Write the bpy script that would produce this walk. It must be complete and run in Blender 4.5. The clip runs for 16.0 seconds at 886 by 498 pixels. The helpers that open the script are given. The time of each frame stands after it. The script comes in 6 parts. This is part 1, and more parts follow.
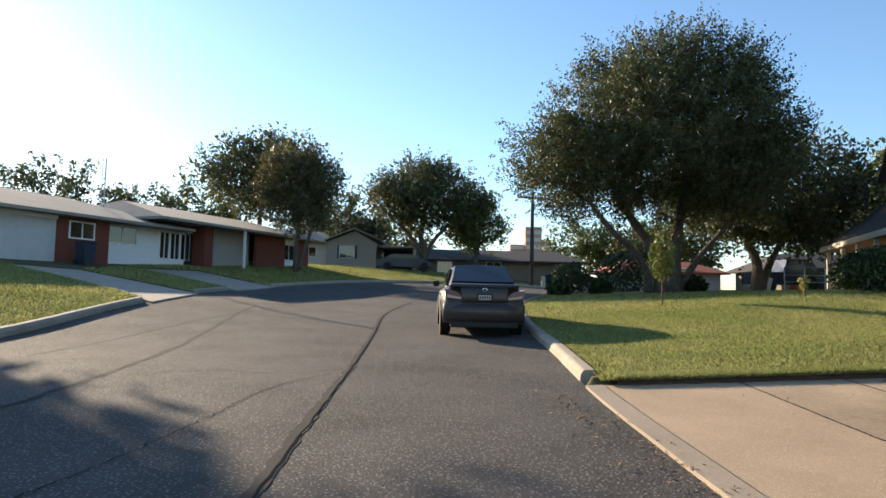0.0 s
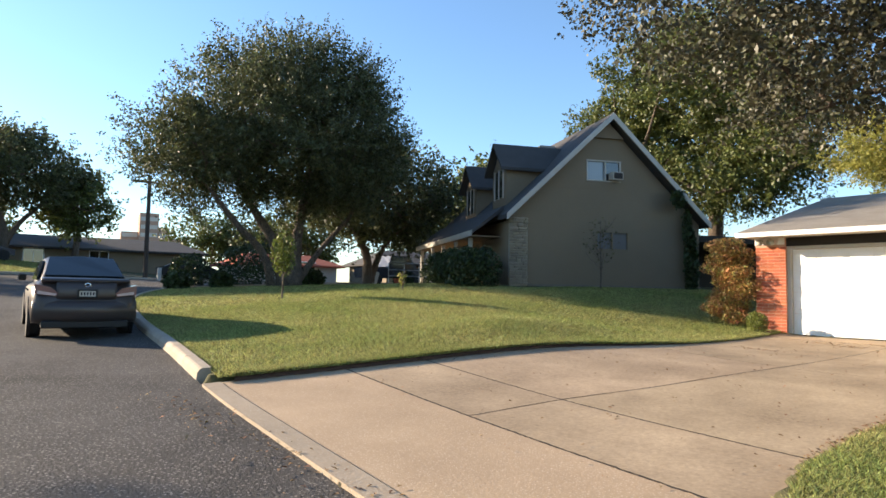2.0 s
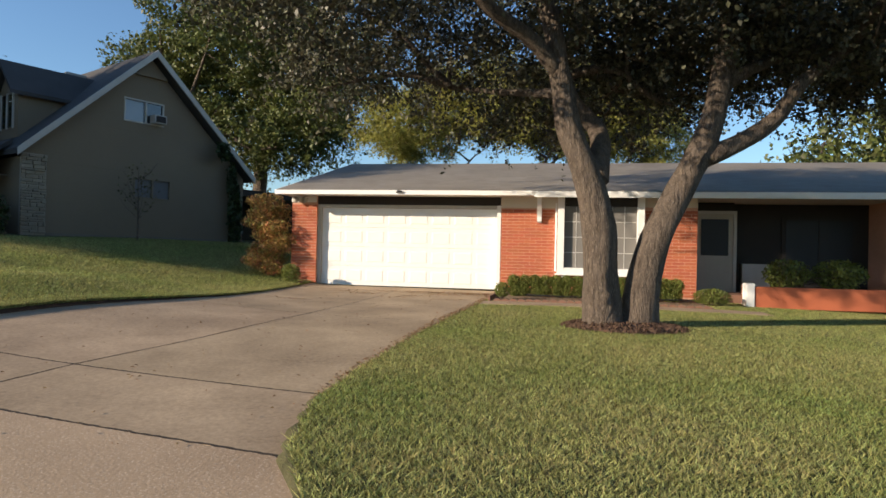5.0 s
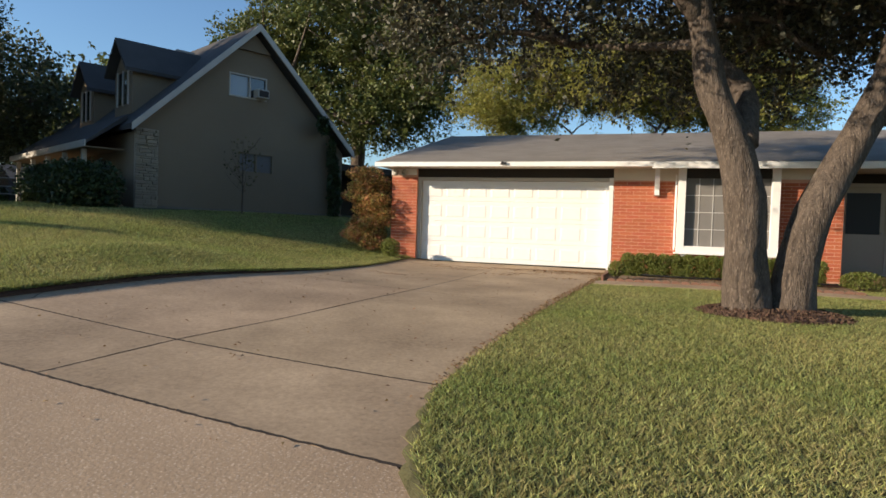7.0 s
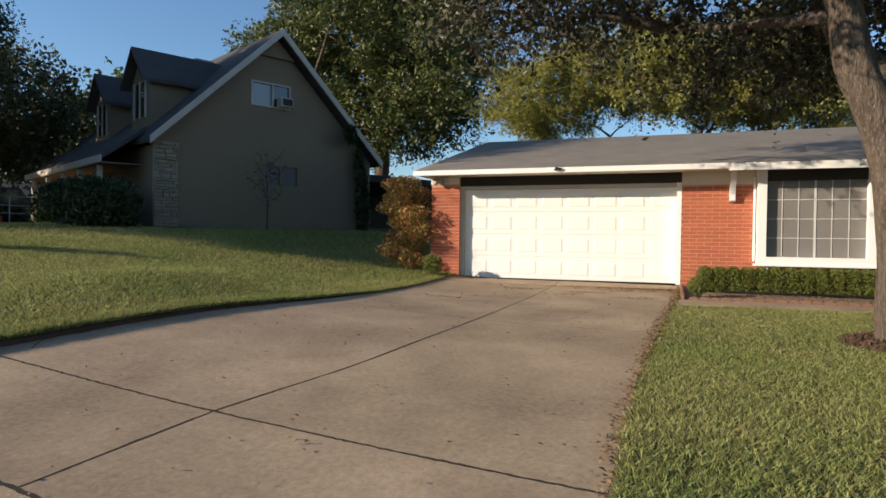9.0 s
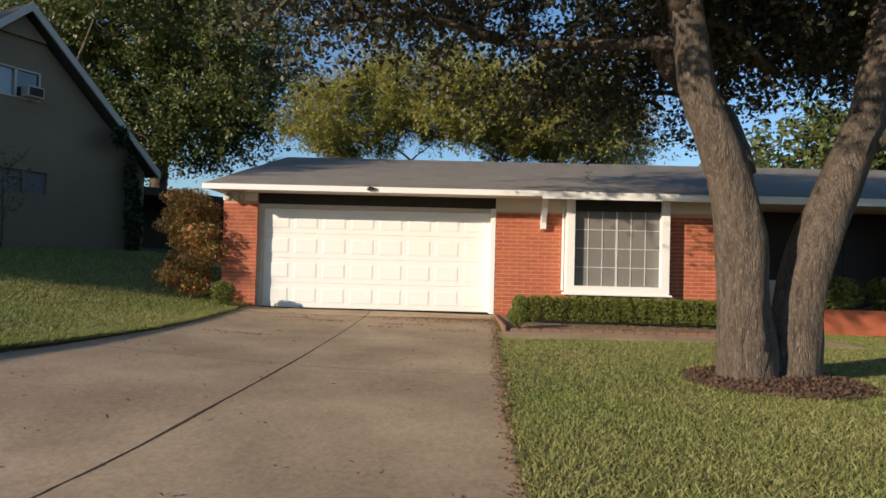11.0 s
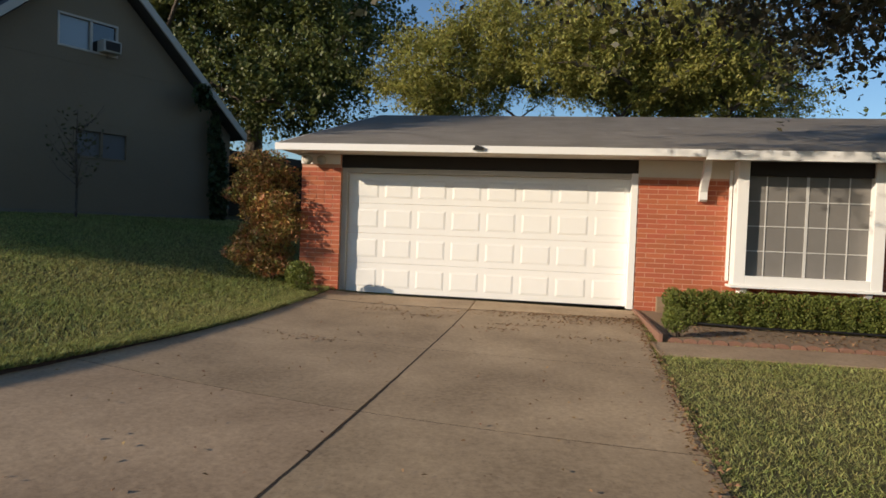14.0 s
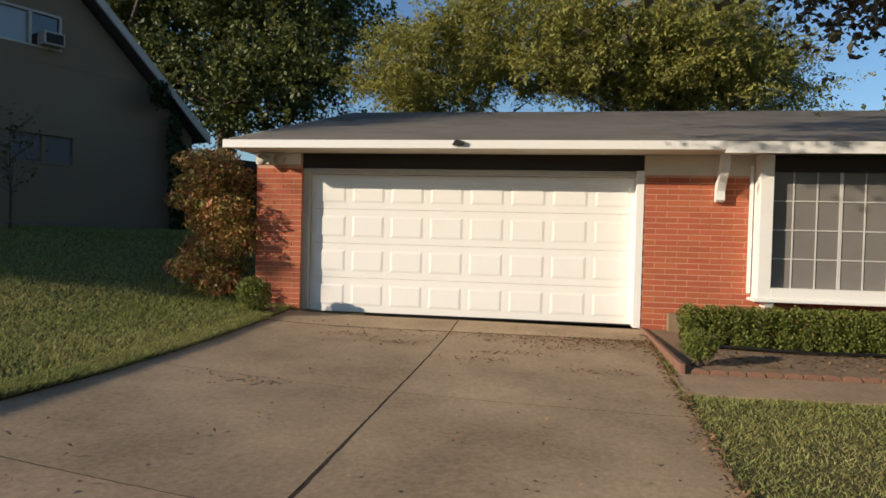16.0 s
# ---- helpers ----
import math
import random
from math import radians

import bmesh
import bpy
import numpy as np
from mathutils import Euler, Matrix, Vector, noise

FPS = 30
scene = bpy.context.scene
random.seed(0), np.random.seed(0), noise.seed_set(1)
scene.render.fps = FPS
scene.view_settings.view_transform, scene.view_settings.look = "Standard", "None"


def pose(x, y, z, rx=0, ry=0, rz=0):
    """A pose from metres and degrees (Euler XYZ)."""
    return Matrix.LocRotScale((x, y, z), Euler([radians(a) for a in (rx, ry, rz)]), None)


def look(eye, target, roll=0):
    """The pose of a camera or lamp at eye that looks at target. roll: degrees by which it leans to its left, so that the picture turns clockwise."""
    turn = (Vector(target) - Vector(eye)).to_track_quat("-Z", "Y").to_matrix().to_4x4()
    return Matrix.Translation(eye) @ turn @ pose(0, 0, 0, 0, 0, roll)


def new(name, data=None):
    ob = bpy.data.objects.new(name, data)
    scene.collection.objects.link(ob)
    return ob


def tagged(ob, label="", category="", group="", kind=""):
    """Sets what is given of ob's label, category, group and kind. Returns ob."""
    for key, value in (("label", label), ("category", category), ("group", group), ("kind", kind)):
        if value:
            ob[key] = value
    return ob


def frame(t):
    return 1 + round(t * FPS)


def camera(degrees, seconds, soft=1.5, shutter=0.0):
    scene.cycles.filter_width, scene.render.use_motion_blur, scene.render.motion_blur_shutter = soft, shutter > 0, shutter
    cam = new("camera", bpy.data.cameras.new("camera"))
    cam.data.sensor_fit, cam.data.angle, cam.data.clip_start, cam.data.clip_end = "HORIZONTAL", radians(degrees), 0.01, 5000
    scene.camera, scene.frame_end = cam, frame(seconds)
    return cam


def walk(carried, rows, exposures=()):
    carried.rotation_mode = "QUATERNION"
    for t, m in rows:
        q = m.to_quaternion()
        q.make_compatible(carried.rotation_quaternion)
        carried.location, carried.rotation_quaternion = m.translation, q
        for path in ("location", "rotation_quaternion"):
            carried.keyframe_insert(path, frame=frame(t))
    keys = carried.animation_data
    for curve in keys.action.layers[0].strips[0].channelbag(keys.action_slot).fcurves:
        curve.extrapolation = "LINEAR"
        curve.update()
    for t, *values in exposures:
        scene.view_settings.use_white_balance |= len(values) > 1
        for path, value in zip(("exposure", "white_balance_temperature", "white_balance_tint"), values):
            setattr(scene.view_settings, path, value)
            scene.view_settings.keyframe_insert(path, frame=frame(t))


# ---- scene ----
# ---- camera and walk ----
cam = camera(69.5, 16.0, soft=1.6)
# seconds, x, y, z, yaw, pitch, lean
ROWS = [
    (0, 3.204, -6.282, 0.848, -7.61, 4.02, 1.32),
    (0.5, 3.252, -6.242, 0.848, -16.31, 4.63, 2.14),
    (1, 3.111, -6.363, 0.874, -24.16, 4.98, 1.98),
    (1.5, 3.106, -6.374, 0.897, -32.28, 4.35, 1.85),
    (2, 3.141, -6.479, 0.913, -40.52, 3.94, 0.95),
    (2.5, 3.288, -6.456, 0.893, -49.12, 3.53, 1.07),
    (3, 3.265, -6.624, 0.924, -57.90, 3.05, 1.41),
    (3.5, 3.337, -6.584, 0.896, -66.34, 3.22, 2.01),
    (4, 3.325, -6.518, 0.904, -74.40, 2.96, 1.30),
    (4.2, 3.318, -6.531, 0.908, -77.51, 2.86, 1.35),
    (6.3, 3.583, -6.348, 0.863, -78.73, -1.92, 1.55),
    (6.5, 3.739, -6.222, 0.853, -74.73, -1.27, 1.62),
    (7, 4.052, -6.034, 0.845, -71.55, -1.75, 1.89),
    (7.5, 4.334, -5.689, 0.858, -69.99, -2.22, 1.54),
    (8, 4.674, -5.466, 0.908, -65.43, -2.18, 0.97),
    (8.5, 4.955, -5.166, 0.937, -65.48, -1.84, 0.65),
    (9, 5.235, -4.864, 0.964, -70.10, -1.00, 0.66),
    (9.5, 5.617, -4.610, 0.993, -77.08, 1.31, -0.09),
    (10, 5.878, -4.334, 0.921, -83.35, 2.10, 0.84),
    (10.2, 5.947, -4.243, 0.931, -85.05, 2.55, 0.90),
    (12.3, 7.812, -4.073, 1.131, -91.87, -0.61, 2.07),
    (12.5, 7.982, -3.987, 1.145, -89.04, -1.04, 2.26),
    (13, 8.377, -3.789, 1.195, -86.18, -1.30, 2.41),
    (13.5, 8.790, -3.730, 1.201, -83.49, -1.73, 1.97),
    (14, 9.166, -3.679, 1.208, -80.22, -1.84, 2.17),
    (14.5, 9.550, -3.634, 1.209, -82.49, -0.96, 1.96),
    (15, 9.929, -3.645, 1.230, -82.05, -1.15, 1.83),
    (15.5, 10.287, -3.606, 1.251, -80.38, -1.22, 1.87),
    (16, 10.646, -3.599, 1.255, -81.20, -1.31, 1.45),
]


def eye_pose(x, y, z, yaw, pitch, lean):
    a, p = radians(yaw), radians(pitch)
    ahead = Vector((-math.sin(a) * math.cos(p), math.cos(a) * math.cos(p), math.sin(p)))
    eye = Vector((x, y, z))
    return look(eye, eye + ahead, lean)


walk(cam, [(r[0], eye_pose(*r[1:])) for r in ROWS],
     exposures=[(0.0, 1.15, 7050, 11), (1.0, 1.35, 6950, 11), (2.0, 1.4, 6900, 11), (2.6, 1.25, 6800, 11), (3.5, 0.8, 6750, 11), (4.2, 0.63, 6650, 11),
                (6.5, 0.54, 6650, 11), (9.0, 0.44, 6550, 11), (10.0, 0.4, 6500, 11), (12.5, 0.18, 6600, 11), (16.0, 0.1, 6600, 10)])

# ---- sky and sun ----
SUN_WAY = Vector((1.7, -2.5, -0.92)).normalized()
world = bpy.data.worlds.new("sky")
scene.world = world
world.use_nodes = True
wn = world.node_tree
sky = wn.nodes.new("ShaderNodeTexSky")
sky.sky_type = "NISHITA"
sky.sun_disc = False
sky.sun_elevation = math.asin(-SUN_WAY.z)
sky.sun_rotation = math.atan2(-SUN_WAY.x, -SUN_WAY.y)
sky.air_density, sky.dust_density, sky.ozone_density = 1.1, 0.15, 4.5
wn.links.new(sky.outputs[0], wn.nodes["Background"].inputs[0])
wn.nodes["Background"].inputs[1].default_value = 0.125
sun = new("sun", bpy.data.lights.new("sun", "SUN"))
sun.data.energy, sun.data.angle, sun.data.color = 5.0, radians(0.6), (1.0, 0.85, 0.66)
sun.matrix_world = look((0, 0, 60), Vector((0, 0, 60)) + SUN_WAY)

# ---- materials ----


def mat(name, base, other=None, scale=2.0, fine=40.0, rough=0.8, bump=0.3, depth=0.01, metal=0.0, mix=0.6, rnd=0.0, island=0.0,
        spec=0.4, stretch=(1, 1, 1), speck=None, translucent=0.0, local=False):
    """Base colour varied at a large and a fine scale, with bump; rnd varies by object, island by loose piece."""
    m = bpy.data.materials.new(name)
    m.use_nodes = True
    t = m.node_tree
    bs = t.nodes["Principled BSDF"]
    bs.inputs["Roughness"].default_value, bs.inputs["Metallic"].default_value = rough, metal
    bs.inputs["Specular IOR Level"].default_value = spec
    other = other or tuple(c * 0.72 for c in base)

    def node(kind, **kw):
        n = t.nodes.new("ShaderNode" + kind)
        for k, v in kw.items():
            n.inputs[k].default_value = v
        return n
    if local:
        coord = t.nodes.new("ShaderNodeTexCoord").outputs["Object"]
    else:
        coord = t.nodes.new("ShaderNodeNewGeometry").outputs["Position"]
    mp = node("Mapping", Scale=stretch)
    t.links.new(coord, mp.inputs["Vector"])
    big = node("TexNoise", Scale=scale, Detail=4.0, Roughness=0.6)
    small = node("TexNoise", Scale=fine, Detail=3.0, Roughness=0.65)
    for n in (big, small):
        t.links.new(mp.outputs[0], n.inputs["Vector"])
    add = t.nodes.new("ShaderNodeMath")
    add.operation = "MULTIPLY_ADD"
    t.links.new(small.outputs[0], add.inputs[0])
    add.inputs[1].default_value = 0.6
    t.links.new(big.outputs[0], add.inputs[2])
    rng = node("MapRange")
    rng.inputs["From Min"].default_value, rng.inputs["From Max"].default_value = 0.55, 1.05
    rng.inputs["To Max"].default_value = mix
    t.links.new(add.outputs[0], rng.inputs["Value"])
    col = t.nodes.new("ShaderNodeMix")
    col.data_type = "RGBA"
    col.inputs["A"].default_value, col.inputs["B"].default_value = (*base, 1), (*other, 1)
    t.links.new(rng.outputs[0], col.inputs[0])
    out = col.outputs["Result"]
    if speck:
        vor = node("TexVoronoi", Scale=speck[1])
        t.links.new(mp.outputs[0], vor.inputs["Vector"])
        ramp = node("MapRange")
        ramp.inputs["From Min"].default_value, ramp.inputs["From Max"].default_value = 0.12, 0.35
        ramp.inputs["To Min"].default_value, ramp.inputs["To Max"].default_value = speck[2], 0.0
        t.links.new(vor.outputs["Distance"], ramp.inputs["Value"])
        c2 = t.nodes.new("ShaderNodeMix")
        c2.data_type = "RGBA"
        t.links.new(ramp.outputs[0], c2.inputs[0])
        t.links.new(out, c2.inputs["A"])
        c2.inputs["B"].default_value = (*speck[0], 1)
        out = c2.outputs["Result"]
    if rnd or island:
        src = t.nodes.new("ShaderNodeObjectInfo").outputs["Random"] if rnd else t.nodes.new("ShaderNodeNewGeometry").outputs["Random Per Island"]
        amt = rnd or island
        r = node("MapRange")
        r.inputs["To Min"].default_value, r.inputs["To Max"].default_value = 1 - amt, 1 + amt
        t.links.new(src, r.inputs["Value"])
        hsv = node("HueSaturation")
        t.links.new(r.outputs[0], hsv.inputs["Value"])
        h = node("MapRange")
        h.inputs["To Min"].default_value, h.inputs["To Max"].default_value = 0.5 - 0.05 * amt, 0.5 + 0.05 * amt
        wob = t.nodes.new("ShaderNodeMath")
        wob.operation = "PINGPONG"
        mul = t.nodes.new("ShaderNodeMath")
        mul.operation, mul.inputs[1].default_value = "MULTIPLY", 7.3
        t.links.new(src, mul.inputs[0])
        t.links.new(mul.outputs[0], wob.inputs[0])
        wob.inputs[1].default_value = 1.0
        t.links.new(wob.outputs[0], h.inputs["Value"])
        t.links.new(h.outputs[0], hsv.inputs["Hue"])
        t.links.new(out, hsv.inputs["Color"])
        out = hsv.outputs[0]
    t.links.new(out, bs.inputs["Base Color"])
    if bump:
        b = node("Bump", Strength=bump, Distance=depth)
        t.links.new(add.outputs[0], b.inputs["Height"])
        t.links.new(b.outputs[0], bs.inputs["Normal"])
    if translucent:
        tr = t.nodes.new("ShaderNodeBsdfTranslucent")
        t.links.new(out, tr.inputs["Color"])
        ms = t.nodes.new("ShaderNodeMixShader")
        ms.inputs[0].default_value = translucent
        t.links.new(bs.outputs[0], ms.inputs[1])
        t.links.new(tr.outputs[0], ms.inputs[2])
        t.links.new(ms.outputs[0], t.nodes["Material Output"].inputs["Surface"])
    return m


def glass_mat(name, tint, rough=0.05, coat=0.6):
    m = bpy.data.materials.new(name)
    m.use_nodes = True
    b = m.node_tree.nodes["Principled BSDF"]
    b.inputs["Base Color"].default_value = (*tint, 1)
    b.inputs["Roughness"].default_value = rough
    b.inputs["Specular IOR Level"].default_value = 0.8 if coat else 0.35
    b.inputs["Coat Weight"].default_value = coat
    b.inputs["Coat Roughness"].default_value = 0.03
    return m


ASPHALT = mat("asphalt", (0.1, 0.091, 0.083), (0.04, 0.036, 0.033), scale=0.5, fine=42, rough=0.9, bump=1.0, depth=0.03, mix=0.95,
              speck=((0.31, 0.28, 0.25), 30, 0.75), spec=0.2)
TAR = mat("tar", (0.058, 0.053, 0.05), (0.035, 0.032, 0.03), scale=3, fine=50, rough=0.95, bump=0.6, spec=0.1)
CRACK = mat("open_crack", (0.03, 0.028, 0.027), (0.05, 0.046, 0.044), scale=5, fine=50, rough=1, bump=0, spec=0.0)
CONCRETE = mat("concrete", (0.475, 0.352, 0.228), (0.225, 0.16, 0.1), scale=0.75, fine=22, rough=0.9, bump=0.35, depth=0.008, rnd=0.07, mix=0.95,
               speck=((0.2, 0.15, 0.1), 30, 0.35))
AGGREGATE = mat("pebbled_concrete", (0.46, 0.33, 0.21), (0.26, 0.18, 0.11), scale=0.8, fine=45, rough=0.9, bump=0.7, depth=0.008,
                speck=((0.62, 0.5, 0.38), 45, 0.7))
KERB = mat("kerb_concrete", (0.42, 0.35, 0.27), (0.24, 0.19, 0.14), scale=2, fine=30, rough=0.9, bump=0.4, rnd=0.08)
GUTTER = mat("gutter_concrete", (0.36, 0.285, 0.205), (0.22, 0.175, 0.125), scale=2, fine=30, rough=0.95, bump=0.7, depth=0.012, speck=((0.42, 0.38, 0.33), 38, 0.6))
SOIL = mat("lawn_soil", (0.075, 0.075, 0.028), (0.11, 0.09, 0.045), scale=0.6, fine=25, rough=1.0, bump=0.8, depth=0.03)
GRASS = mat("grass", (0.24, 0.285, 0.08), (0.44, 0.39, 0.16), scale=0.5, fine=9, rough=0.65, bump=0, island=0.7, mix=0.8, translucent=0.4, spec=0.3)
MULCH = mat("mulch", (0.12, 0.07, 0.045), (0.05, 0.03, 0.02), scale=6, fine=45, rough=1, bump=1.0, depth=0.03, island=0.3)
DIRT = mat("bed_soil", (0.28, 0.2, 0.13), (0.16, 0.11, 0.07), scale=3, fine=40, rough=1, bump=0.8, depth=0.02)
BRICK = mat("red_brick", (0.43, 0.118, 0.056), (0.35, 0.09, 0.044), scale=5, fine=60, rough=0.85, bump=0.3, depth=0.003, rnd=0.1, local=True)
MORTAR = mat("mortar", (0.62, 0.36, 0.26), (0.52, 0.28, 0.19), scale=6, fine=70, rough=0.95, bump=0.4)
# far house's red brick, darkened to carry the shade on its front
FAR_BRICK = mat("red_brick_with_shade", (0.2, 0.06, 0.038), (0.15, 0.045, 0.03), scale=5, fine=60, rough=0.9, bump=0.3)
WHITE = mat("white_paint", (0.85, 0.84, 0.82), (0.77, 0.755, 0.73), scale=1.5, fine=25, rough=0.5, bump=0.08, mix=0.4)
CREAM = mat("cream_paint", (0.66, 0.6, 0.5), (0.58, 0.52, 0.42), scale=1.5, fine=25, rough=0.6, bump=0.08)
TAN = mat("tan_door_and_porch_shade", (0.42, 0.37, 0.3), (0.36, 0.31, 0.25), scale=1.5, fine=25, rough=0.6, bump=0.08)
DOOR_WHITE = mat("door_enamel", (0.86, 0.85, 0.82), (0.8, 0.785, 0.75), scale=0.9, fine=14, rough=0.4, bump=0.05, mix=0.4)
# near black: real dark paint, and painted shade in the porch and window head
DARK = mat("dark_paint_and_shade", (0.018, 0.014, 0.012), (0.03, 0.024, 0.02), scale=3, rough=0.7, bump=0.1)
SHINGLE = mat("grey_shingle", (0.335, 0.298, 0.25), (0.23, 0.202, 0.168), scale=1.2, fine=40, rough=0.95, bump=0.35, island=0.07)
DARK_SHINGLE = mat("dark_shingle", (0.075, 0.07, 0.068), (0.045, 0.042, 0.04), scale=1.5, fine=30, rough=0.95, bump=0.5, island=0.15)
SIDING = mat("taupe_siding", (0.215, 0.166, 0.11), (0.176, 0.134, 0.088), scale=0.5, fine=20, rough=0.85, bump=0.12)
STONE = mat("limestone", (0.3, 0.25, 0.185), (0.2, 0.165, 0.12), scale=4, fine=40, rough=0.9, bump=0.6, rnd=0.14, local=True)
# grey trim, also standing for shade on the garage jambs and front door frame
TRIM_GREY = mat("weathered_and_shaded_trim", (0.5, 0.47, 0.42), (0.38, 0.35, 0.3), scale=2, fine=30, rough=0.8, bump=0.2)
BARK = mat("oak_bark", (0.2, 0.154, 0.117), (0.058, 0.043, 0.032), scale=14, fine=60, rough=0.95, bump=1.0, depth=0.09, mix=0.95, stretch=(1, 1, 0.26),
           speck=((0.35, 0.28, 0.215), 44, 0.5))
LEAF_OAK = mat("oak_leaf", (0.1, 0.11, 0.047), (0.052, 0.062, 0.025), scale=0.6, fine=5, rough=0.5, bump=0, island=0.5, translucent=0.35)
LEAF_LAWN_OAK = mat("lawn_oak_leaf", (0.085, 0.082, 0.048), (0.036, 0.037, 0.02), scale=0.8, fine=6, rough=0.5, bump=0, island=0.6, translucent=0.12, spec=0.35)
LEAF_BROAD = mat("broad_leaf", (0.1, 0.125, 0.034), (0.13, 0.13, 0.036), scale=0.4, fine=3, rough=0.5, bump=0, island=0.45, translucent=0.3)
LEAF_LIGHT = mat("feathery_leaf", (0.33, 0.31, 0.075), (0.19, 0.195, 0.045), scale=0.4, fine=3, rough=0.55, bump=0, island=0.4, translucent=0.4)
LEAF_RED = mat("nandina_leaf", (0.2, 0.26, 0.06), (0.5, 0.17, 0.08), scale=6, fine=22, rough=0.5, bump=0, island=0.5, translucent=0.25, mix=1.0)
LEAF_BOX = mat("boxwood_leaf", (0.12, 0.15, 0.03), (0.21, 0.22, 0.045), scale=3, fine=12, rough=0.6, bump=0, island=0.25, translucent=0.25)
LEAF_HEDGE = mat("dark_hedge_leaf", (0.03, 0.05, 0.015), (0.05, 0.07, 0.02), scale=2, fine=9, rough=0.5, bump=0, island=0.4, translucent=0.2)
LEAF_RUSSET = mat("russet_leaf", (0.12, 0.1, 0.042), (0.085, 0.09, 0.034), scale=0.8, fine=4, rough=0.6, bump=0, island=0.4, translucent=0.3)
DRY_LEAF = mat("fallen_leaf", (0.33, 0.2, 0.1), (0.17, 0.09, 0.045), scale=4, fine=30, rough=0.9, bump=0, island=0.5)
CAR_PAINT = mat("grey_car_paint", (0.062, 0.05, 0.047), (0.052, 0.042, 0.04), scale=1, fine=8, rough=0.3, bump=0, metal=0.25, mix=0.3)
CAR_GLASS = glass_mat("car_glass", (0.012, 0.016, 0.018), 0.08, 0.0)
TAIL_RED = glass_mat("tail_light_red", (0.16, 0.04, 0.04), 0.3)
TAIL_CLEAR = glass_mat("tail_light_clear", (0.5, 0.36, 0.35), 0.3)
CHROME = mat("chrome", (0.7, 0.7, 0.7), rough=0.15, bump=0, metal=1.0, mix=0.1)
RUBBER = mat("tyre_rubber", (0.02, 0.02, 0.02), rough=0.85, bump=0.2)
DUSTY_PANE = glass_mat("dusty_screened_glass", (0.14, 0.135, 0.13), 0.6, 0.0)
BLIND_PANE = glass_mat("window_glass_with_blind", (0.21, 0.245, 0.28), 0.25, 0.2)
SCREEN = mat("insect_screen", (0.2, 0.188, 0.175), (0.155, 0.145, 0.135), scale=3, fine=120, rough=0.6, bump=0.1, spec=0.5)
BLACK = mat("black_plastic", (0.012, 0.012, 0.013), rough=0.5, bump=0.05)
GALV = mat("galvanised_metal", (0.45, 0.46, 0.47), (0.35, 0.35, 0.36), rough=0.4, metal=0.8, bump=0.05)
POLE_WOOD = mat("creosoted_wood", (0.09, 0.065, 0.05), (0.05, 0.038, 0.03), scale=4, stretch=(1, 1, 0.2), rough=0.95, bump=0.5)
BLUE_BIN = mat("blue_plastic", (0.02, 0.03, 0.055), rough=0.5, bump=0.05)
RED_ROOF = mat("red_tile_roof", (0.42, 0.11, 0.06), (0.3, 0.08, 0.045), scale=2, rough=0.9, bump=0.3)
PALE_WALL = mat("pale_render", (0.55, 0.52, 0.47), (0.45, 0.42, 0.37), scale=0.8, rough=0.9, bump=0.15)
GREY_WALL = mat("grey_brick_wall", (0.42, 0.38, 0.33), (0.33, 0.29, 0.25), scale=3, fine=25, rough=0.9, bump=0.3)
TOWER_WALL = mat("tower_wall", (0.42, 0.27, 0.2), (0.35, 0.22, 0.17), scale=0.2, rough=0.9, bump=0)
TRUCK_BLUE = mat("dark_blue_car_paint", (0.015, 0.02, 0.04), rough=0.25, bump=0, metal=0.3)
CERAMIC = mat("white_plastic", (0.6, 0.59, 0.57), rough=0.5, bump=0)
RED_STEP = mat("red_brick_paving", (0.25, 0.13, 0.09), (0.16, 0.09, 0.062), scale=5, fine=30, rough=0.9, bump=0.4)
DARK_GLASS = glass_mat("dark_glass", (0.012, 0.012, 0.014))

# ---- mesh helpers ----


def link_bm(name, bm, material, smooth=False):
    me = bpy.data.meshes.new(name)
    bm.normal_update()
    bm.to_mesh(me)
    bm.free()
    if smooth:
        me.polygons.foreach_set("use_smooth", [True] * len(me.polygons))
    me.materials.append(material)
    return new(name, me)


def part(name, bm, material, parent, label="", smooth=False):
    ob = link_bm(name, bm, material, smooth)
    ob.parent = parent
    return tagged(ob, label)


def thing(name, label, category, m=None, group="", kind=""):
    ob = new(name)
    ob.matrix_basis = m or Matrix()
    return tagged(ob, label, category, group, kind)


def box(bm, x0, x1, y0, y1, z0, z1, bevel=0.0):
    vs = [bm.verts.new(p) for p in ((x0, y0, z0), (x1, y0, z0), (x1, y1, z0), (x0, y1, z0), (x0, y0, z1), (x1, y0, z1), (x1, y1, z1), (x0, y1, z1))]
    fs = [bm.faces.new([vs[i] for i in f]) for f in ((3, 2, 1, 0), (4, 5, 6, 7), (0, 1, 5, 4), (1, 2, 6, 5), (2, 3, 7, 6), (3, 0, 4, 7))]
    if bevel:
        bmesh.ops.bevel(bm, geom=list({e for f in fs for e in f.edges}), offset=bevel, segments=1, affect="EDGES")
    return bm


def one_box(x0, x1, y0, y1, z0, z1, bevel=0.0):
    return box(bmesh.new(), min(x0, x1), max(x0, x1), min(y0, y1), max(y0, y1), min(z0, z1), max(z0, z1), bevel)


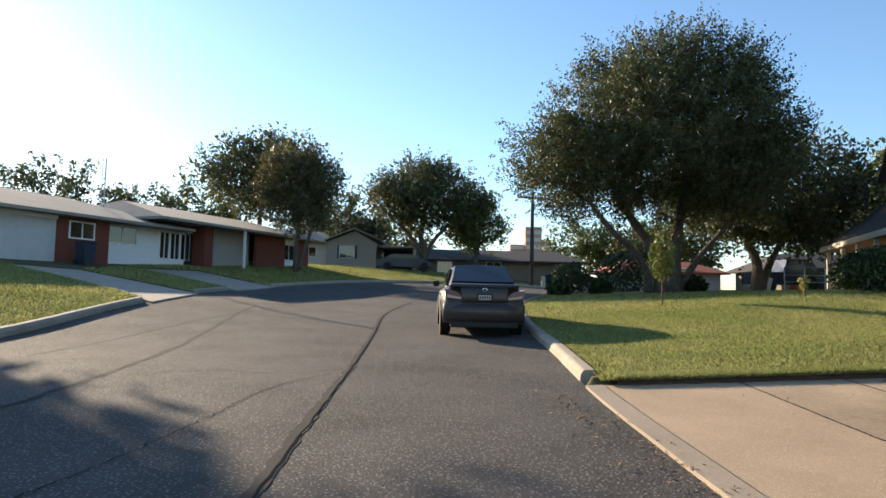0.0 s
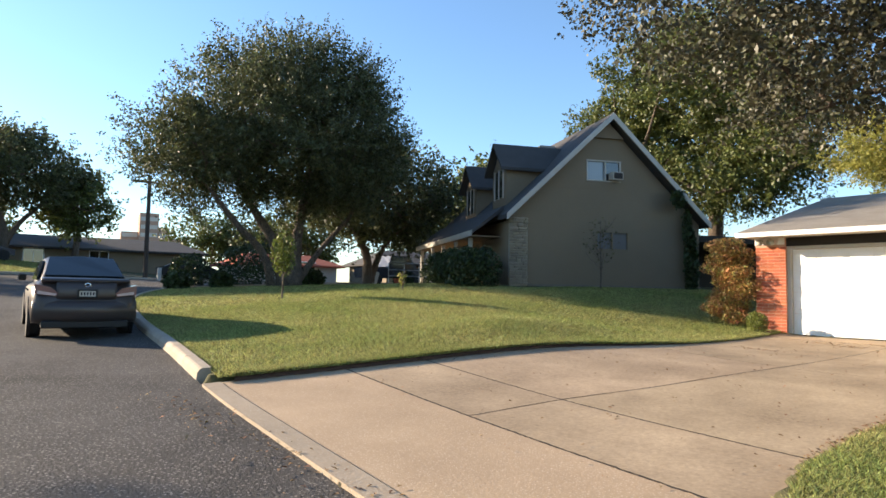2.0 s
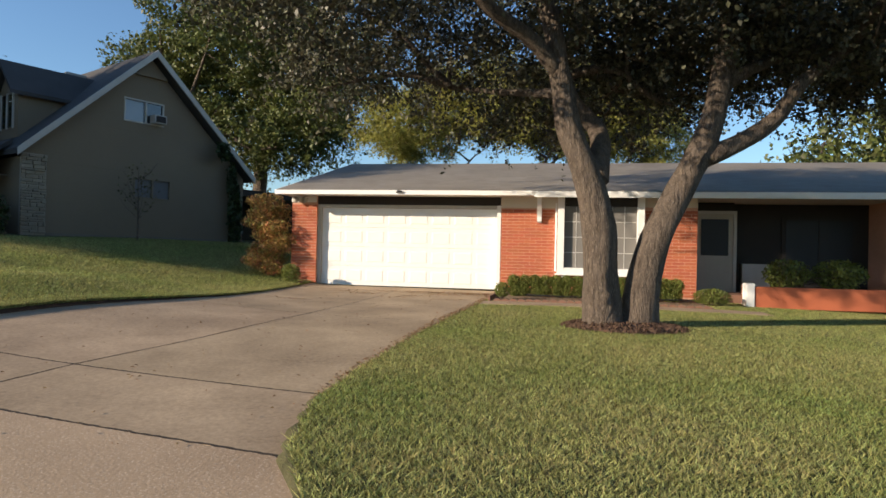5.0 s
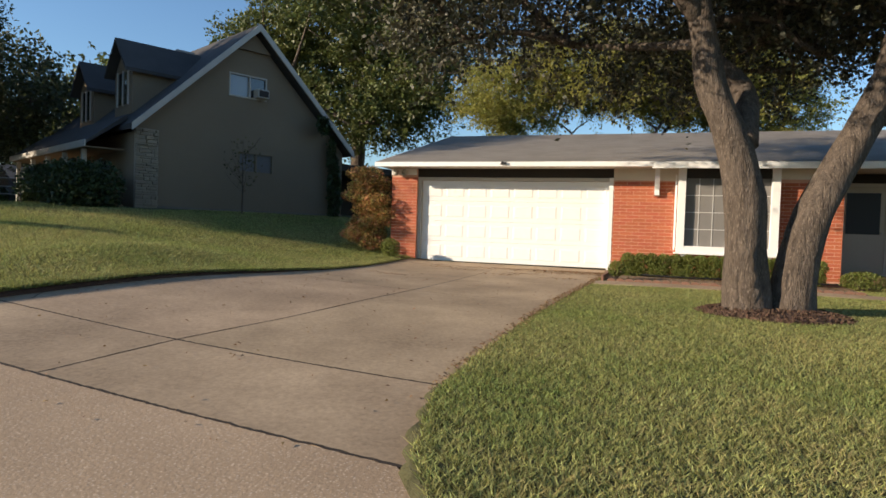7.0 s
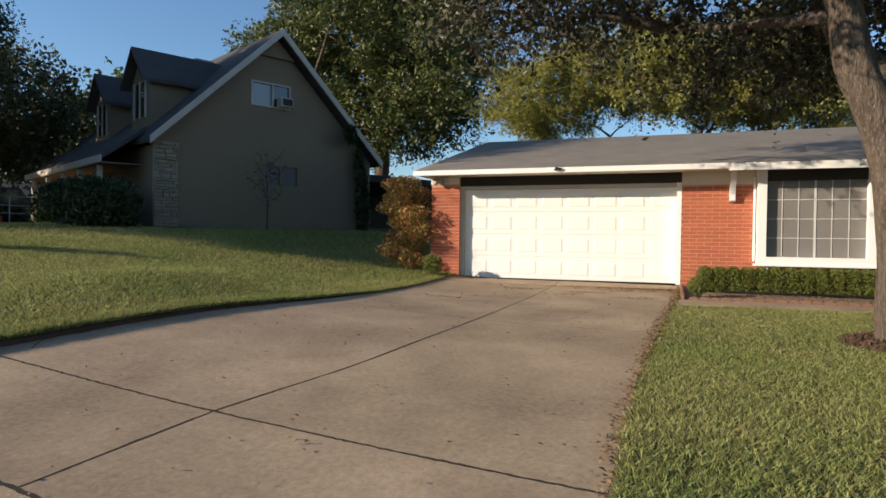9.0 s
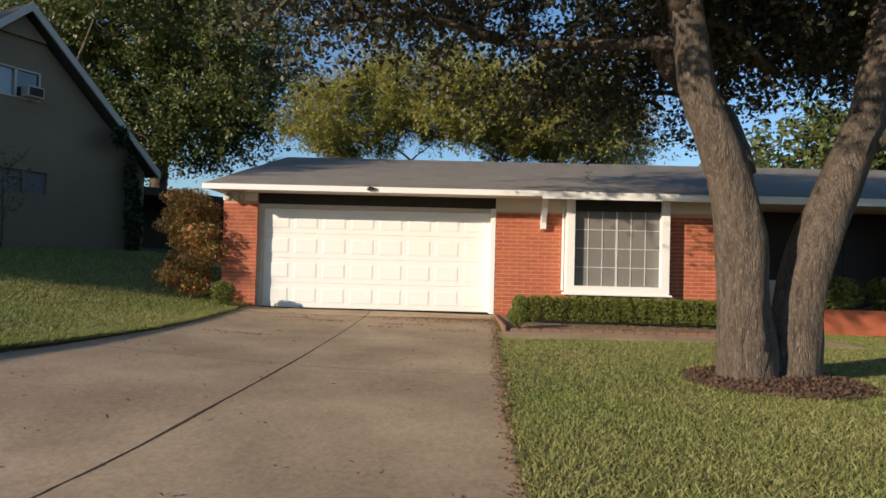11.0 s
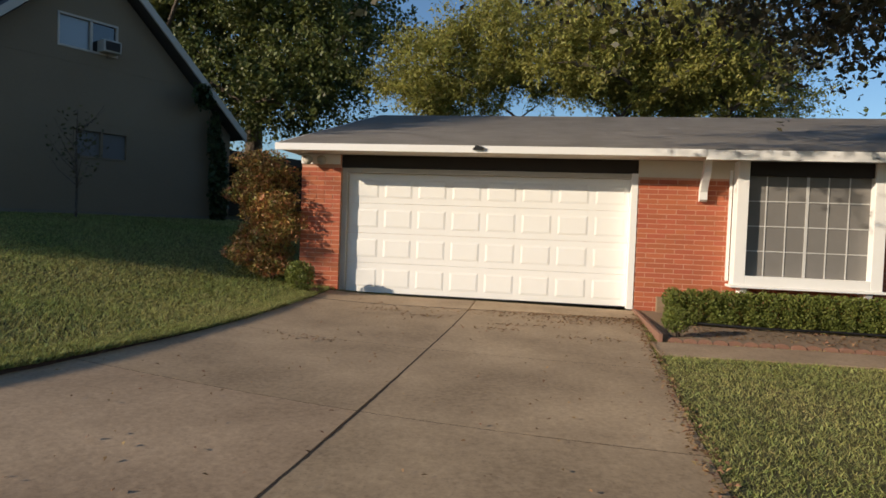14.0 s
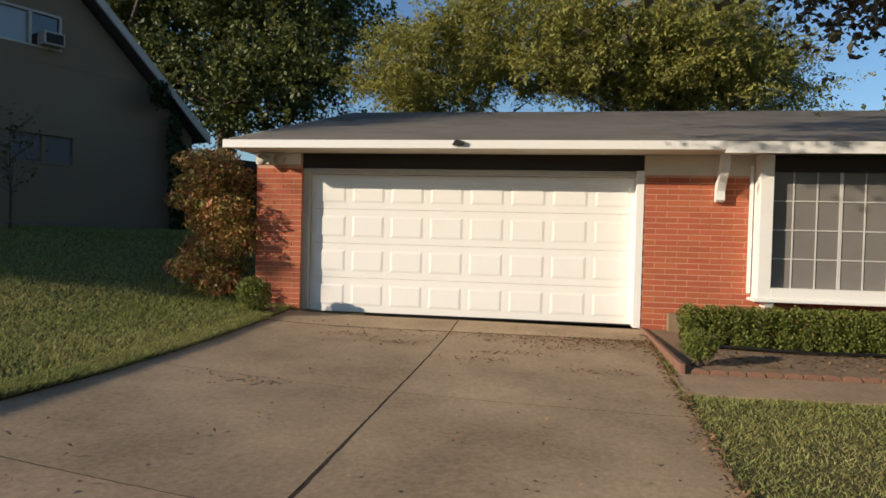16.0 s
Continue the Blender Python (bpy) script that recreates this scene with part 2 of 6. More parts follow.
def prism(bm, outline, axis, a, b):
    """Extrudes a 2D outline along axis 0, 1 or 2 from a to b."""
    def at(p, q):
        v = list(p)
        v.insert(axis, q)
        return bm.verts.new(v)
    lo, hi = [at(p, a) for p in outline], [at(p, b) for p in outline]
    bm.faces.new(lo), bm.faces.new(hi[::-1])
    n = len(lo)
    for i in range(n):
        bm.faces.new((lo[i], hi[i], hi[(i + 1) % n], lo[(i + 1) % n]))
    bmesh.ops.recalc_face_normals(bm, faces=bm.faces)
    return bm


def one_prism(outline, axis, a, b):
    return prism(bmesh.new(), outline, axis, a, b)


def tube(bm, pts, radii, seg=8, wobble=0.0):
    """A tapered tube along points."""
    rings, side = [], Vector((1, 0.13, 0.07))
    for i, p in enumerate(pts):
        p = Vector(p)
        d = (Vector(pts[min(i + 1, len(pts) - 1)]) - Vector(pts[max(i - 1, 0)])).normalized()
        u = (side - d * side.dot(d)).normalized()
        w = d.cross(u)
        side = u
        ring = []
        for k in range(seg):
            a = 2 * math.pi * k / seg
            r = radii[i] * (1 + wobble * noise.noise(p * 1.7 + Vector((math.cos(a) * 2, math.sin(a) * 2, 0))))
            ring.append(bm.verts.new(p + (u * math.cos(a) + w * math.sin(a)) * r))
        rings.append(ring)
    for a, b in zip(rings, rings[1:]):
        for k in range(seg):
            bm.faces.new((a[k], a[(k + 1) % seg], b[(k + 1) % seg], b[k]))
    bm.faces.new(rings[0][::-1]), bm.faces.new(rings[-1])
    return bm


def one_tube(pts, radii, seg=8, wobble=0.0):
    return tube(bmesh.new(), pts, radii, seg, wobble)


def bulk(name, verts, sides, material):
    """A mesh of loose flat pieces with the same number of corners each."""
    n = len(verts)
    me = bpy.data.meshes.new(name)
    me.vertices.add(n)
    me.vertices.foreach_set("co", np.asarray(verts, np.float32).ravel())
    me.loops.add(n)
    me.loops.foreach_set("vertex_index", np.arange(n, dtype=np.int32))
    me.polygons.add(n // sides)
    me.polygons.foreach_set("loop_start", np.arange(0, n, sides, dtype=np.int32))
    me.update(calc_edges=True)
    me.materials.append(material)
    return me


def leaf_cloud(name, centres, size, material, rng, long=1.7):
    """A folded leaf, turned at random, at every centre."""
    n = len(centres)
    d = rng.normal(size=(n, 3))
    d /= np.linalg.norm(d, axis=1)[:, None]
    e = np.cross(d, rng.normal(size=(n, 3)))
    e /= np.linalg.norm(e, axis=1)[:, None] + 1e-9
    s = (size * rng.uniform(0.6, 1.3, n))[:, None]
    c = np.asarray(centres)
    nrm = np.cross(d, e) * s * 0.18
    v = np.stack([c - d * s * long / 2, c + e * s * 0.5 + nrm, c + d * s * long / 2, c - e * s * 0.5 + nrm], 1).reshape(-1, 3)
    return bulk(name, v, 4, material)

# ---- ground heights ----
# x, y, z of a smooth ground surface
SPOTS = np.array([
    (3, -20, -0.75), (3, -6.3, -0.42), (5.6, -1.5, -0.3), (6, 1.1, -0.24), (5, 7.8, -0.05), (4, 15, 0.2), (3, 25, 0.7), (-2.8, 6, -0.08),
    (10, -5.7, -0.28), (12.7, -7.3, -0.12), (18, -8, -0.1), (20, -2.5, 0.0), (14, -2.4, -0.17), (9, -1.9, -0.25), (20, 0.3, 0.02),
    (16.9, 2.1, 0.10), (11.5, 0.95, 0.06), (20, 2.1, 0.3), (18.7, 6.6, 0.95), (28, 6, 1.2), (12, 8, 0.6), (8.5, 8, 0.12), (14, 18, 0.95),
    (24, 18, 1.2), (-8, 11, 1.0), (-11, 22, 1.75), (-3, 37, 2.3), (3, 58, 3.0), (35, -10, 0.3), (12, 32, 1.1), (9, 48, 2.6), (17, 41, 1.5), (28, 29, 1.4), (32, 45, 1.6)], float)


def spline_kernel(r2):
    return np.where(r2 > 1e-9, r2 * np.log(np.maximum(r2, 1e-9)), 0.0)


def solve_ground():
    p = SPOTS[:, :2]
    n = len(p)
    k = spline_kernel(((p[:, None] - p[None]) ** 2).sum(-1)) + 4.0 * np.eye(n)
    a = np.zeros((n + 3, n + 3))
    a[:n, :n], a[:n, n], a[:n, n + 1:], a[n, :n], a[n + 1:, :n] = k, 1, p, 1, p.T
    return np.linalg.solve(a, np.r_[SPOTS[:, 2], 0, 0, 0])


GROUND_W = solve_ground()


def height(x, y):
    """The smooth ground surface, without the kerb's step, at arrays of x and y."""
    x, y = np.atleast_1d(np.asarray(x, float)), np.atleast_1d(np.asarray(y, float))
    out = np.zeros(x.shape)
    for (px, py, _), w in zip(SPOTS, GROUND_W):
        out += w * spline_kernel((x - px) ** 2 + (y - py) ** 2)
    n = len(SPOTS)
    out += GROUND_W[n] + GROUND_W[n + 1] * x + GROUND_W[n + 2] * y
    far = np.clip((np.hypot(x - 8, y - 12) - 45) / 50, 0, 1)
    far = far * far * (3 - 2 * far)
    return np.clip(out, -2, 5) * (1 - far) + 1.4 * far


def hz(x, y):
    return float(height(x, y)[0])


def curve(points, n):
    """Points along a smooth line through the given ones."""
    p = np.array(points, float)
    t = np.r_[0, np.cumsum(np.hypot(*np.diff(p, axis=0).T))]
    s = np.linspace(0, t[-1], n)
    m = np.gradient(p, t, axis=0)
    i = np.clip(np.searchsorted(t, s, "right") - 1, 0, len(t) - 2)
    h = (t[i + 1] - t[i])[:, None]
    u = ((s - t[i])[:, None]) / h
    return (2 * u**3 - 3 * u**2 + 1) * p[i] + (u**3 - 2 * u**2 + u) * h * m[i] + (3 * u**2 - 2 * u**3) * p[i + 1] + (u**3 - u**2) * h * m[i + 1]


N_ROAD = 300
RIGHT = curve([(0.2, -40), (4.35, -10), (5.2, -4.4), (5.92, 0.8), (6.5, 4.1), (7.3, 9), (8.5, 14.5), (11, 20), (15.5, 25), (23, 29), (45, 34), (90, 38)], N_ROAD)
LEFT = curve([(-9.2, -40), (-4.6, -10), (-3.7, -4), (-3.1, 1.5), (-2.85, 6), (-2.65, 11), (-2.3, 18), (-1, 25), (2.5, 31.5), (9, 37), (25, 42), (45, 44.5), (90, 48)], N_ROAD)
DRIVE_L = [(6.12, 1.16), (8.3, 0.93), (11, 0.58), (13.5, 0.25), (15.6, 0.18), (19.95, 0.18)]
DRIVE_R = [(5.15, -6.2), (6.2, -5.35), (7.1, -4.88), (8.15, -4.63), (9.4, -4.57), (13.1, -4.68), (17, -4.87), (19.95, -5.05)]
WALKWAY = np.array([(17.3, -4.9), (17.3, -10.6), (16.5, -10.6), (16.5, -4.9)])
BED = np.array([(19.95, -5.04), (19.95, -9.75), (17.4, -9.75), (17.35, -5.04)])
HOUSE = np.array([(20.02, 0.85), (20.02, -18), (30, -18), (30, 0.85)])
LEFT_DRIVES = [np.array([(-2.4, 12.4), (-2.2, 16.7), (-8.0, 21.5), (-10.3, 19.5)]), np.array([(-1.6, 20.7), (-0.7, 25.1), (-5.4, 29.5), (-7.6, 26.5)])]


def inside(x, y, poly):
    out = np.zeros(x.shape, bool)
    for (x0, y0), (x1, y1) in zip(poly, np.roll(poly, -1, 0)):
        cross = (y0 > y) != (y1 > y)
        with np.errstate(divide="ignore", invalid="ignore"):
            out ^= cross & (x < (x1 - x0) * (y - y0) / (y1 - y0 + 1e-12) + x0)
    return out


def grown(poly, d):
    c = poly.mean(0)
    v = poly - c
    return c + v * (1 + d / np.hypot(*v.T))[:, None]


LIFT = 0.09
ROAD_LOW = np.vstack([RIGHT + (0.1, 0), LEFT[::-1] - (0.1, 0)])
DRIVE_LOW = np.array([(5.6, 1.14)] + [(x - 0.02, y + 0.13) for x, y in DRIVE_L] + [(x - 0.03, y + 0.07) for x, y in DRIVE_R[::-1]] + [(4.5, -6.1)])


def lawn_height(x, y):
    """Top of the lawn: the smooth surface with the kerb's lift, fading near the house and its paths."""
    x, y = np.atleast_1d(np.asarray(x, float)), np.atleast_1d(np.asarray(y, float))
    lift = LIFT * np.where(y > -1.0, np.clip((21 - x) / 11, 0.4, 1.0), np.clip((15 - x) / 8, 0.25, 1.0) * 0.6)
    mound = 0.16 * np.exp(-((x - 12.6) ** 2 / 5 + (y - 2.4) ** 2 / 1.2))
    return height(x, y) + lift + mound


def ground_sheet():
    def axis(lo, hi, a, b, step):
        fine = np.arange(a, b, step)
        return np.r_[np.linspace(lo, a - 12, 14), np.linspace(a - 10, a - 1, 8), fine, np.linspace(b + 1, b + 12, 10), np.linspace(b + 16, hi, 14)]
    xs, ys = axis(-900, 900, -14, 32, 0.25), axis(-900, 900, -16, 42, 0.25)
    xs, ys = np.unique(np.r_[xs, np.arange(4.5, 21, 0.125)]), np.unique(np.r_[ys, np.arange(-8, 3, 0.0833)])
    gx, gy = np.meshgrid(xs, ys)
    z = lawn_height(gx.ravel(), gy.ravel()).reshape(gx.shape)
    low = inside(gx, gy, ROAD_LOW) | inside(gx, gy, DRIVE_LOW) | inside(gx, gy, WALKWAY) | inside(gx, gy, BED) | inside(gx, gy, HOUSE)
    for d in LEFT_DRIVES:
        low |= inside(gx, gy, grown(d, -0.1))
    z = np.where(low, height(gx.ravel(), gy.ravel()).reshape(gx.shape) - 0.12, z)
    n, m = gx.shape
    v = np.stack([gx, gy, z], -1).reshape(-1, 3)
    i = (np.arange(n - 1)[:, None] * m + np.arange(m - 1)).ravel()
    me = bpy.data.meshes.new("ground")
    me.from_pydata(v.tolist(), [], np.stack([i, i + 1, i + m + 1, i + m], 1).tolist())
    me.polygons.foreach_set("use_smooth", [True] * len(me.polygons))
    me.materials.append(SOIL)
    return tagged(new("ground", me), "green lawn ground rolling gently over the lots", "ground", kind="structure")


ground_sheet()


def road_mesh():
    bm = bmesh.new()
    cols = 13
    grid = []
    for a, b in zip(LEFT, RIGHT):
        p = a[None] + (b - a)[None] * np.linspace(0, 1, cols)[:, None]
        crown = 0.03 * (1 - (2 * np.linspace(0, 1, cols) - 1) ** 2)
        grid.append([bm.verts.new((x, y, z)) for (x, y), z in zip(p, height(p[:, 0], p[:, 1]) + crown)])
    for r, s in zip(grid, grid[1:]):
        for k in range(cols - 1):
            bm.faces.new((r[k], r[k + 1], s[k + 1], s[k]))
    return tagged(link_bm("road", bm, ASPHALT, True), "coarse grey asphalt street with tar-sealed cracks", "road", kind="structure")


road = road_mesh()


def crown_height(x, y):
    i = int(np.argmin(np.abs(RIGHT[:, 1] - y)))
    w = (x - LEFT[i, 0]) / (RIGHT[i, 0] - LEFT[i, 0])
    return hz(x, y) + 0.03 * (1 - (2 * w - 1) ** 2)


def ribbon(name, pts, width, rng, parent, label, lift=0.006, material=None, ragged=0.22):
    """A ragged tar line on the road."""
    bm = bmesh.new()
    c = curve(pts, max(8, int(len(pts) * 22)))
    d = np.gradient(c, axis=0)
    d /= np.hypot(*d.T)[:, None]
    nrm = np.stack([-d[:, 1], d[:, 0]], 1)
    prev = None
    for k, (p, q) in enumerate(zip(c, nrm)):
        jig = rng.normal(0, width * ragged)
        a, b = p + q * (width * rng.uniform(0.3, 0.65) + jig), p - q * (width * rng.uniform(0.3, 0.65) - jig)
        row = [bm.verts.new((x, y, crown_height(x, y) + lift)) for x, y in (a, b)]
        if prev:
            bm.faces.new((prev[0], prev[1], row[1], row[0]))
        prev = row
    return part(name, bm, material or TAR, parent, label)


rng = np.random.default_rng(5)
MAIN = [(2.3, -7), (2.62, -2.5), (2.8, -0.5), (3.15, 3.2), (3.6, 8), (4.1, 13.6), (5.5, 20)]
ribbon("tar_seal", MAIN, 0.11, rng, road, "dark tar-sealed seam", 0.005, TAR, 0.12)
ribbon("crack", [(x + 0.03, y) for x, y in MAIN], 0.02, rng, road, "open black crack", 0.009, CRACK, 0.3)
ribbon("tar_seal", [(-0.2, -3), (-0.03, 0.2), (0.1, 5.1), (0.21, 17), (1.5, 26)], 0.09, rng, road, "black tar crack seal")
ribbon("crack", [(0.9, -3.4), (1.5, -1.9), (1.9, -0.2), (2.3, 1.6), (2.9, 2.6)], 0.014, rng, road, "thin crack", 0.008, CRACK, 0.8)
ribbon("tar_seal", [(-1.6, 4), (-0.6, 9), (0.9, 15), (3.2, 20)], 0.05, rng, road, "faint seam")
ribbon("crack", [(0.2, -1.2), (0.9, -2.4), (1.9, -3.0)], 0.012, rng, road, "thin crack", 0.008, CRACK, 0.8)
ribbon("crack", [(3.2, 3.0), (2.2, 2.6), (1.2, 2.9), (0.3, 2.4)], 0.012, rng, road, "thin crack", 0.008, CRACK, 0.8)

# ---- kerbs ----
kerb = thing("kerb", "weathered concrete street kerb blocks along the lawn", "kerb", kind="structure")


def kerb_run(line, outward, keep, step=1.2):
    d = np.r_[0, np.cumsum(np.hypot(*np.diff(line, axis=0).T))]
    for s in np.arange(0, min(d[-1], 130), step):
        a, b = [np.array([np.interp(q, d, line[:, 0]), np.interp(q, d, line[:, 1])]) for q in (s + 0.008, s + step - 0.008)]
        if not keep((a + b) / 2):
            continue
        t = (b - a) / np.hypot(*(b - a))
        n = np.array([t[1], -t[0]]) * outward
        bm = bmesh.new()
        prof = [(-0.02, -0.15), (-0.0, 0.09), (0.03, 0.135), (0.06, 0.15), (0.17, 0.155), (0.17, -0.15)]
        rows = []
        for p in (a, b):
            z0 = hz(*p)
            rows.append([bm.verts.new((p[0] + n[0] * o, p[1] + n[1] * o, z0 + z)) for o, z in prof])
        bm.faces.new(rows[0]), bm.faces.new(rows[1][::-1])
        for k in range(len(prof)):
            bm.faces.new((rows[0][k], rows[1][k], rows[1][(k + 1) % len(prof)], rows[0][(k + 1) % len(prof)]))
        bmesh.ops.recalc_face_normals(bm, faces=bm.faces)
        part("kerb_block", bm, KERB, kerb)


kerb_run(RIGHT, 1, lambda p: p[1] > 1.15 or p[1] < -6.3)
kerb_run(LEFT, -1, lambda p: not (12.6 < p[1] < 16.6 or 20.8 < p[1] < 25))

# ---- driveway ----
driveway = thing("driveway", "brown stained concrete driveway with dark joints", "driveway", kind="structure")


def cross_line(x_mid, lean):
    return lambda y: x_mid + lean * (y + 1.85)


def edge_y(pts, x):
    p = np.array(pts)
    return float(np.interp(x, p[:, 0], p[:, 1]))


def slab(rows, material, drop=0.0, label=""):
    """A slab between rows of points, with a thickness below its top."""
    bm = bmesh.new()
    top = [[bm.verts.new((x, y, hz(x, y) + 0.02 - drop)) for x, y in r] for r in rows]
    for r, s in zip(top, top[1:]):
        for k in range(len(r) - 1):
            bm.faces.new((r[k], r[k + 1], s[k + 1], s[k]))
    rim = [e for e in bm.edges if len(e.link_faces) == 1]
    new_geo = bmesh.ops.extrude_edge_only(bm, edges=rim)["geom"]
    for v in new_geo:
        if isinstance(v, bmesh.types.BMVert):
            v.co.z -= 0.1
    bmesh.ops.recalc_face_normals(bm, faces=bm.faces)
    return part("slab", bm, material, driveway, label)


def slabs():
    J = 0.012
    gaps = [0.012, 0.012, 0.003, 0.012, 0.012]
    lines = [cross_line(7.41, 0.15), cross_line(8.78, 0.115), cross_line(13.66, 0.115), cross_line(19.05, 0.0), cross_line(19.93, 0.0)]
    # apron from the street to the first joint
    rows = []
    for v in np.linspace(0, 1, 60):
        y = -6.1 + v * (1.2 + 6.1)
        x0 = float(np.interp(y, RIGHT[:, 1], RIGHT[:, 0])) + 0.225
        x1 = lines[0](y) - J
        if y < -4.9:
            x1 = max(x0 + 0.02, float(np.interp(y, [-6.2, -5.35, -4.88], [5.2, 6.2, 7.0])))
        rows.append([(x0 + (x1 - x0) * w, y) for w in np.linspace(0, 1, 6)])
    slab(rows, AGGREGATE, label="pebbled concrete apron")
    rows = []
    for y in np.linspace(-6.2, 1.15, 24):
        x0 = float(np.interp(y, RIGHT[:, 1], RIGHT[:, 0]))
        rows.append([(x0 - 0.02, y), (x0 + 0.1, y), (x0 + 0.2, y)])
    slab(rows, GUTTER, -0.014, "worn grey concrete gutter strip")
    mid = lambda x: float(np.interp(x, [7.4, 8.76, 10.4, 12.4, 16, 19], [-1.91, -1.94, -2.19, -2.31, -2.36, -2.42]))
    for a, b, ga, gb in zip(lines, lines[1:], gaps, gaps[1:]):
        for lo, hi in ((lambda x: edge_y(DRIVE_R, x), lambda x: mid(x) - 0.008), (lambda x: mid(x) + 0.008, lambda x: edge_y(DRIVE_L, x))):
            rows = []
            for u in np.linspace(0, 1, 12):
                r = []
                for v in np.linspace(0, 1, 8):
                    x = (a(-1.85) + ga) * (1 - u) + (b(-1.85) - gb) * u
                    for _ in range(3):
                        y = lo(x) + (hi(x) - lo(x)) * v
                        x = (a(y) + ga) * (1 - u) + (b(y) - gb) * u
                    r.append((x, y))
                rows.append(r)
            slab(rows, CONCRETE)


slabs()


def flat_path(name, label, poly, material, lift, category):
    """A paved strip that follows the ground."""
    bm = bmesh.new()
    a, b, c, d = [np.array(p, float) for p in poly]
    rows = []
    for u in np.linspace(0, 1, 12):
        p, q = a + (b - a) * u, d + (c - d) * u
        rows.append([bm.verts.new((*w, hz(*w) + lift)) for w in (p + (q - p) * v for v in np.linspace(0, 1, 4))])
    for r, s in zip(rows, rows[1:]):
        for k in range(3):
            bm.faces.new((r[k], r[k + 1], s[k + 1], s[k]))
    bmesh.ops.recalc_face_normals(bm, faces=bm.faces)
    skirt = bmesh.ops.extrude_edge_only(bm, edges=[e for e in bm.edges if e.is_boundary])["geom"]
    for v in skirt:
        if isinstance(v, bmesh.types.BMVert):
            v.co.z -= 0.12
    bmesh.ops.recalc_face_normals(bm, faces=bm.faces)
    return tagged(link_bm(name, bm, material), label, category, kind="structure")


flat_path("walkway", "narrow concrete garden walkway beside the planting bed", WALKWAY, CONCRETE, 0.03, "walkway")
flat_path("planting_bed", "bare soil planting bed under the front window", BED, DIRT, 0.03, "planting bed")
for d in LEFT_DRIVES:
    flat_path("driveway_across", "pale concrete driveway across the street", d, KERB, 0.045, "driveway")

# ---- brick ranch house ----
ranch = thing("brick_house", "low red brick ranch house with white trim and two-car garage", "house")
WX = 20.0


def bricks(parent, y0, y1, z0, z1, x, brick=(0.285, 0.068, 0.012)):
    """Long thin bricks on a wall that faces the street, as parts, half a brick shifted in every second course."""
    length, tall, joint = brick
    made = {}

    def mesh_for(w):
        w = round(w, 3)
        if w not in made:
            bm = one_box(-0.006, 0.02, 0, w, 0, tall, 0.002)
            me = bpy.data.meshes.new("brick")
            bm.to_mesh(me)
            bm.free()
            me.materials.append(BRICK)
            made[w] = me
        return made[w]
    rows = int((z1 - z0) / (tall + joint))
    for r in range(rows):
        y = y0 - (0.5 * (length + joint) if r % 2 else 0)
        while y < y1 - 0.03:
            a, b = max(y, y0), min(y + length, y1)
            if b - a > 0.03:
                ob = new("brick", mesh_for(b - a))
                ob.location = (x + random.uniform(-0.0015, 0.0015), a, z0 + r * (tall + joint))
                ob.parent = parent
            y += length + joint


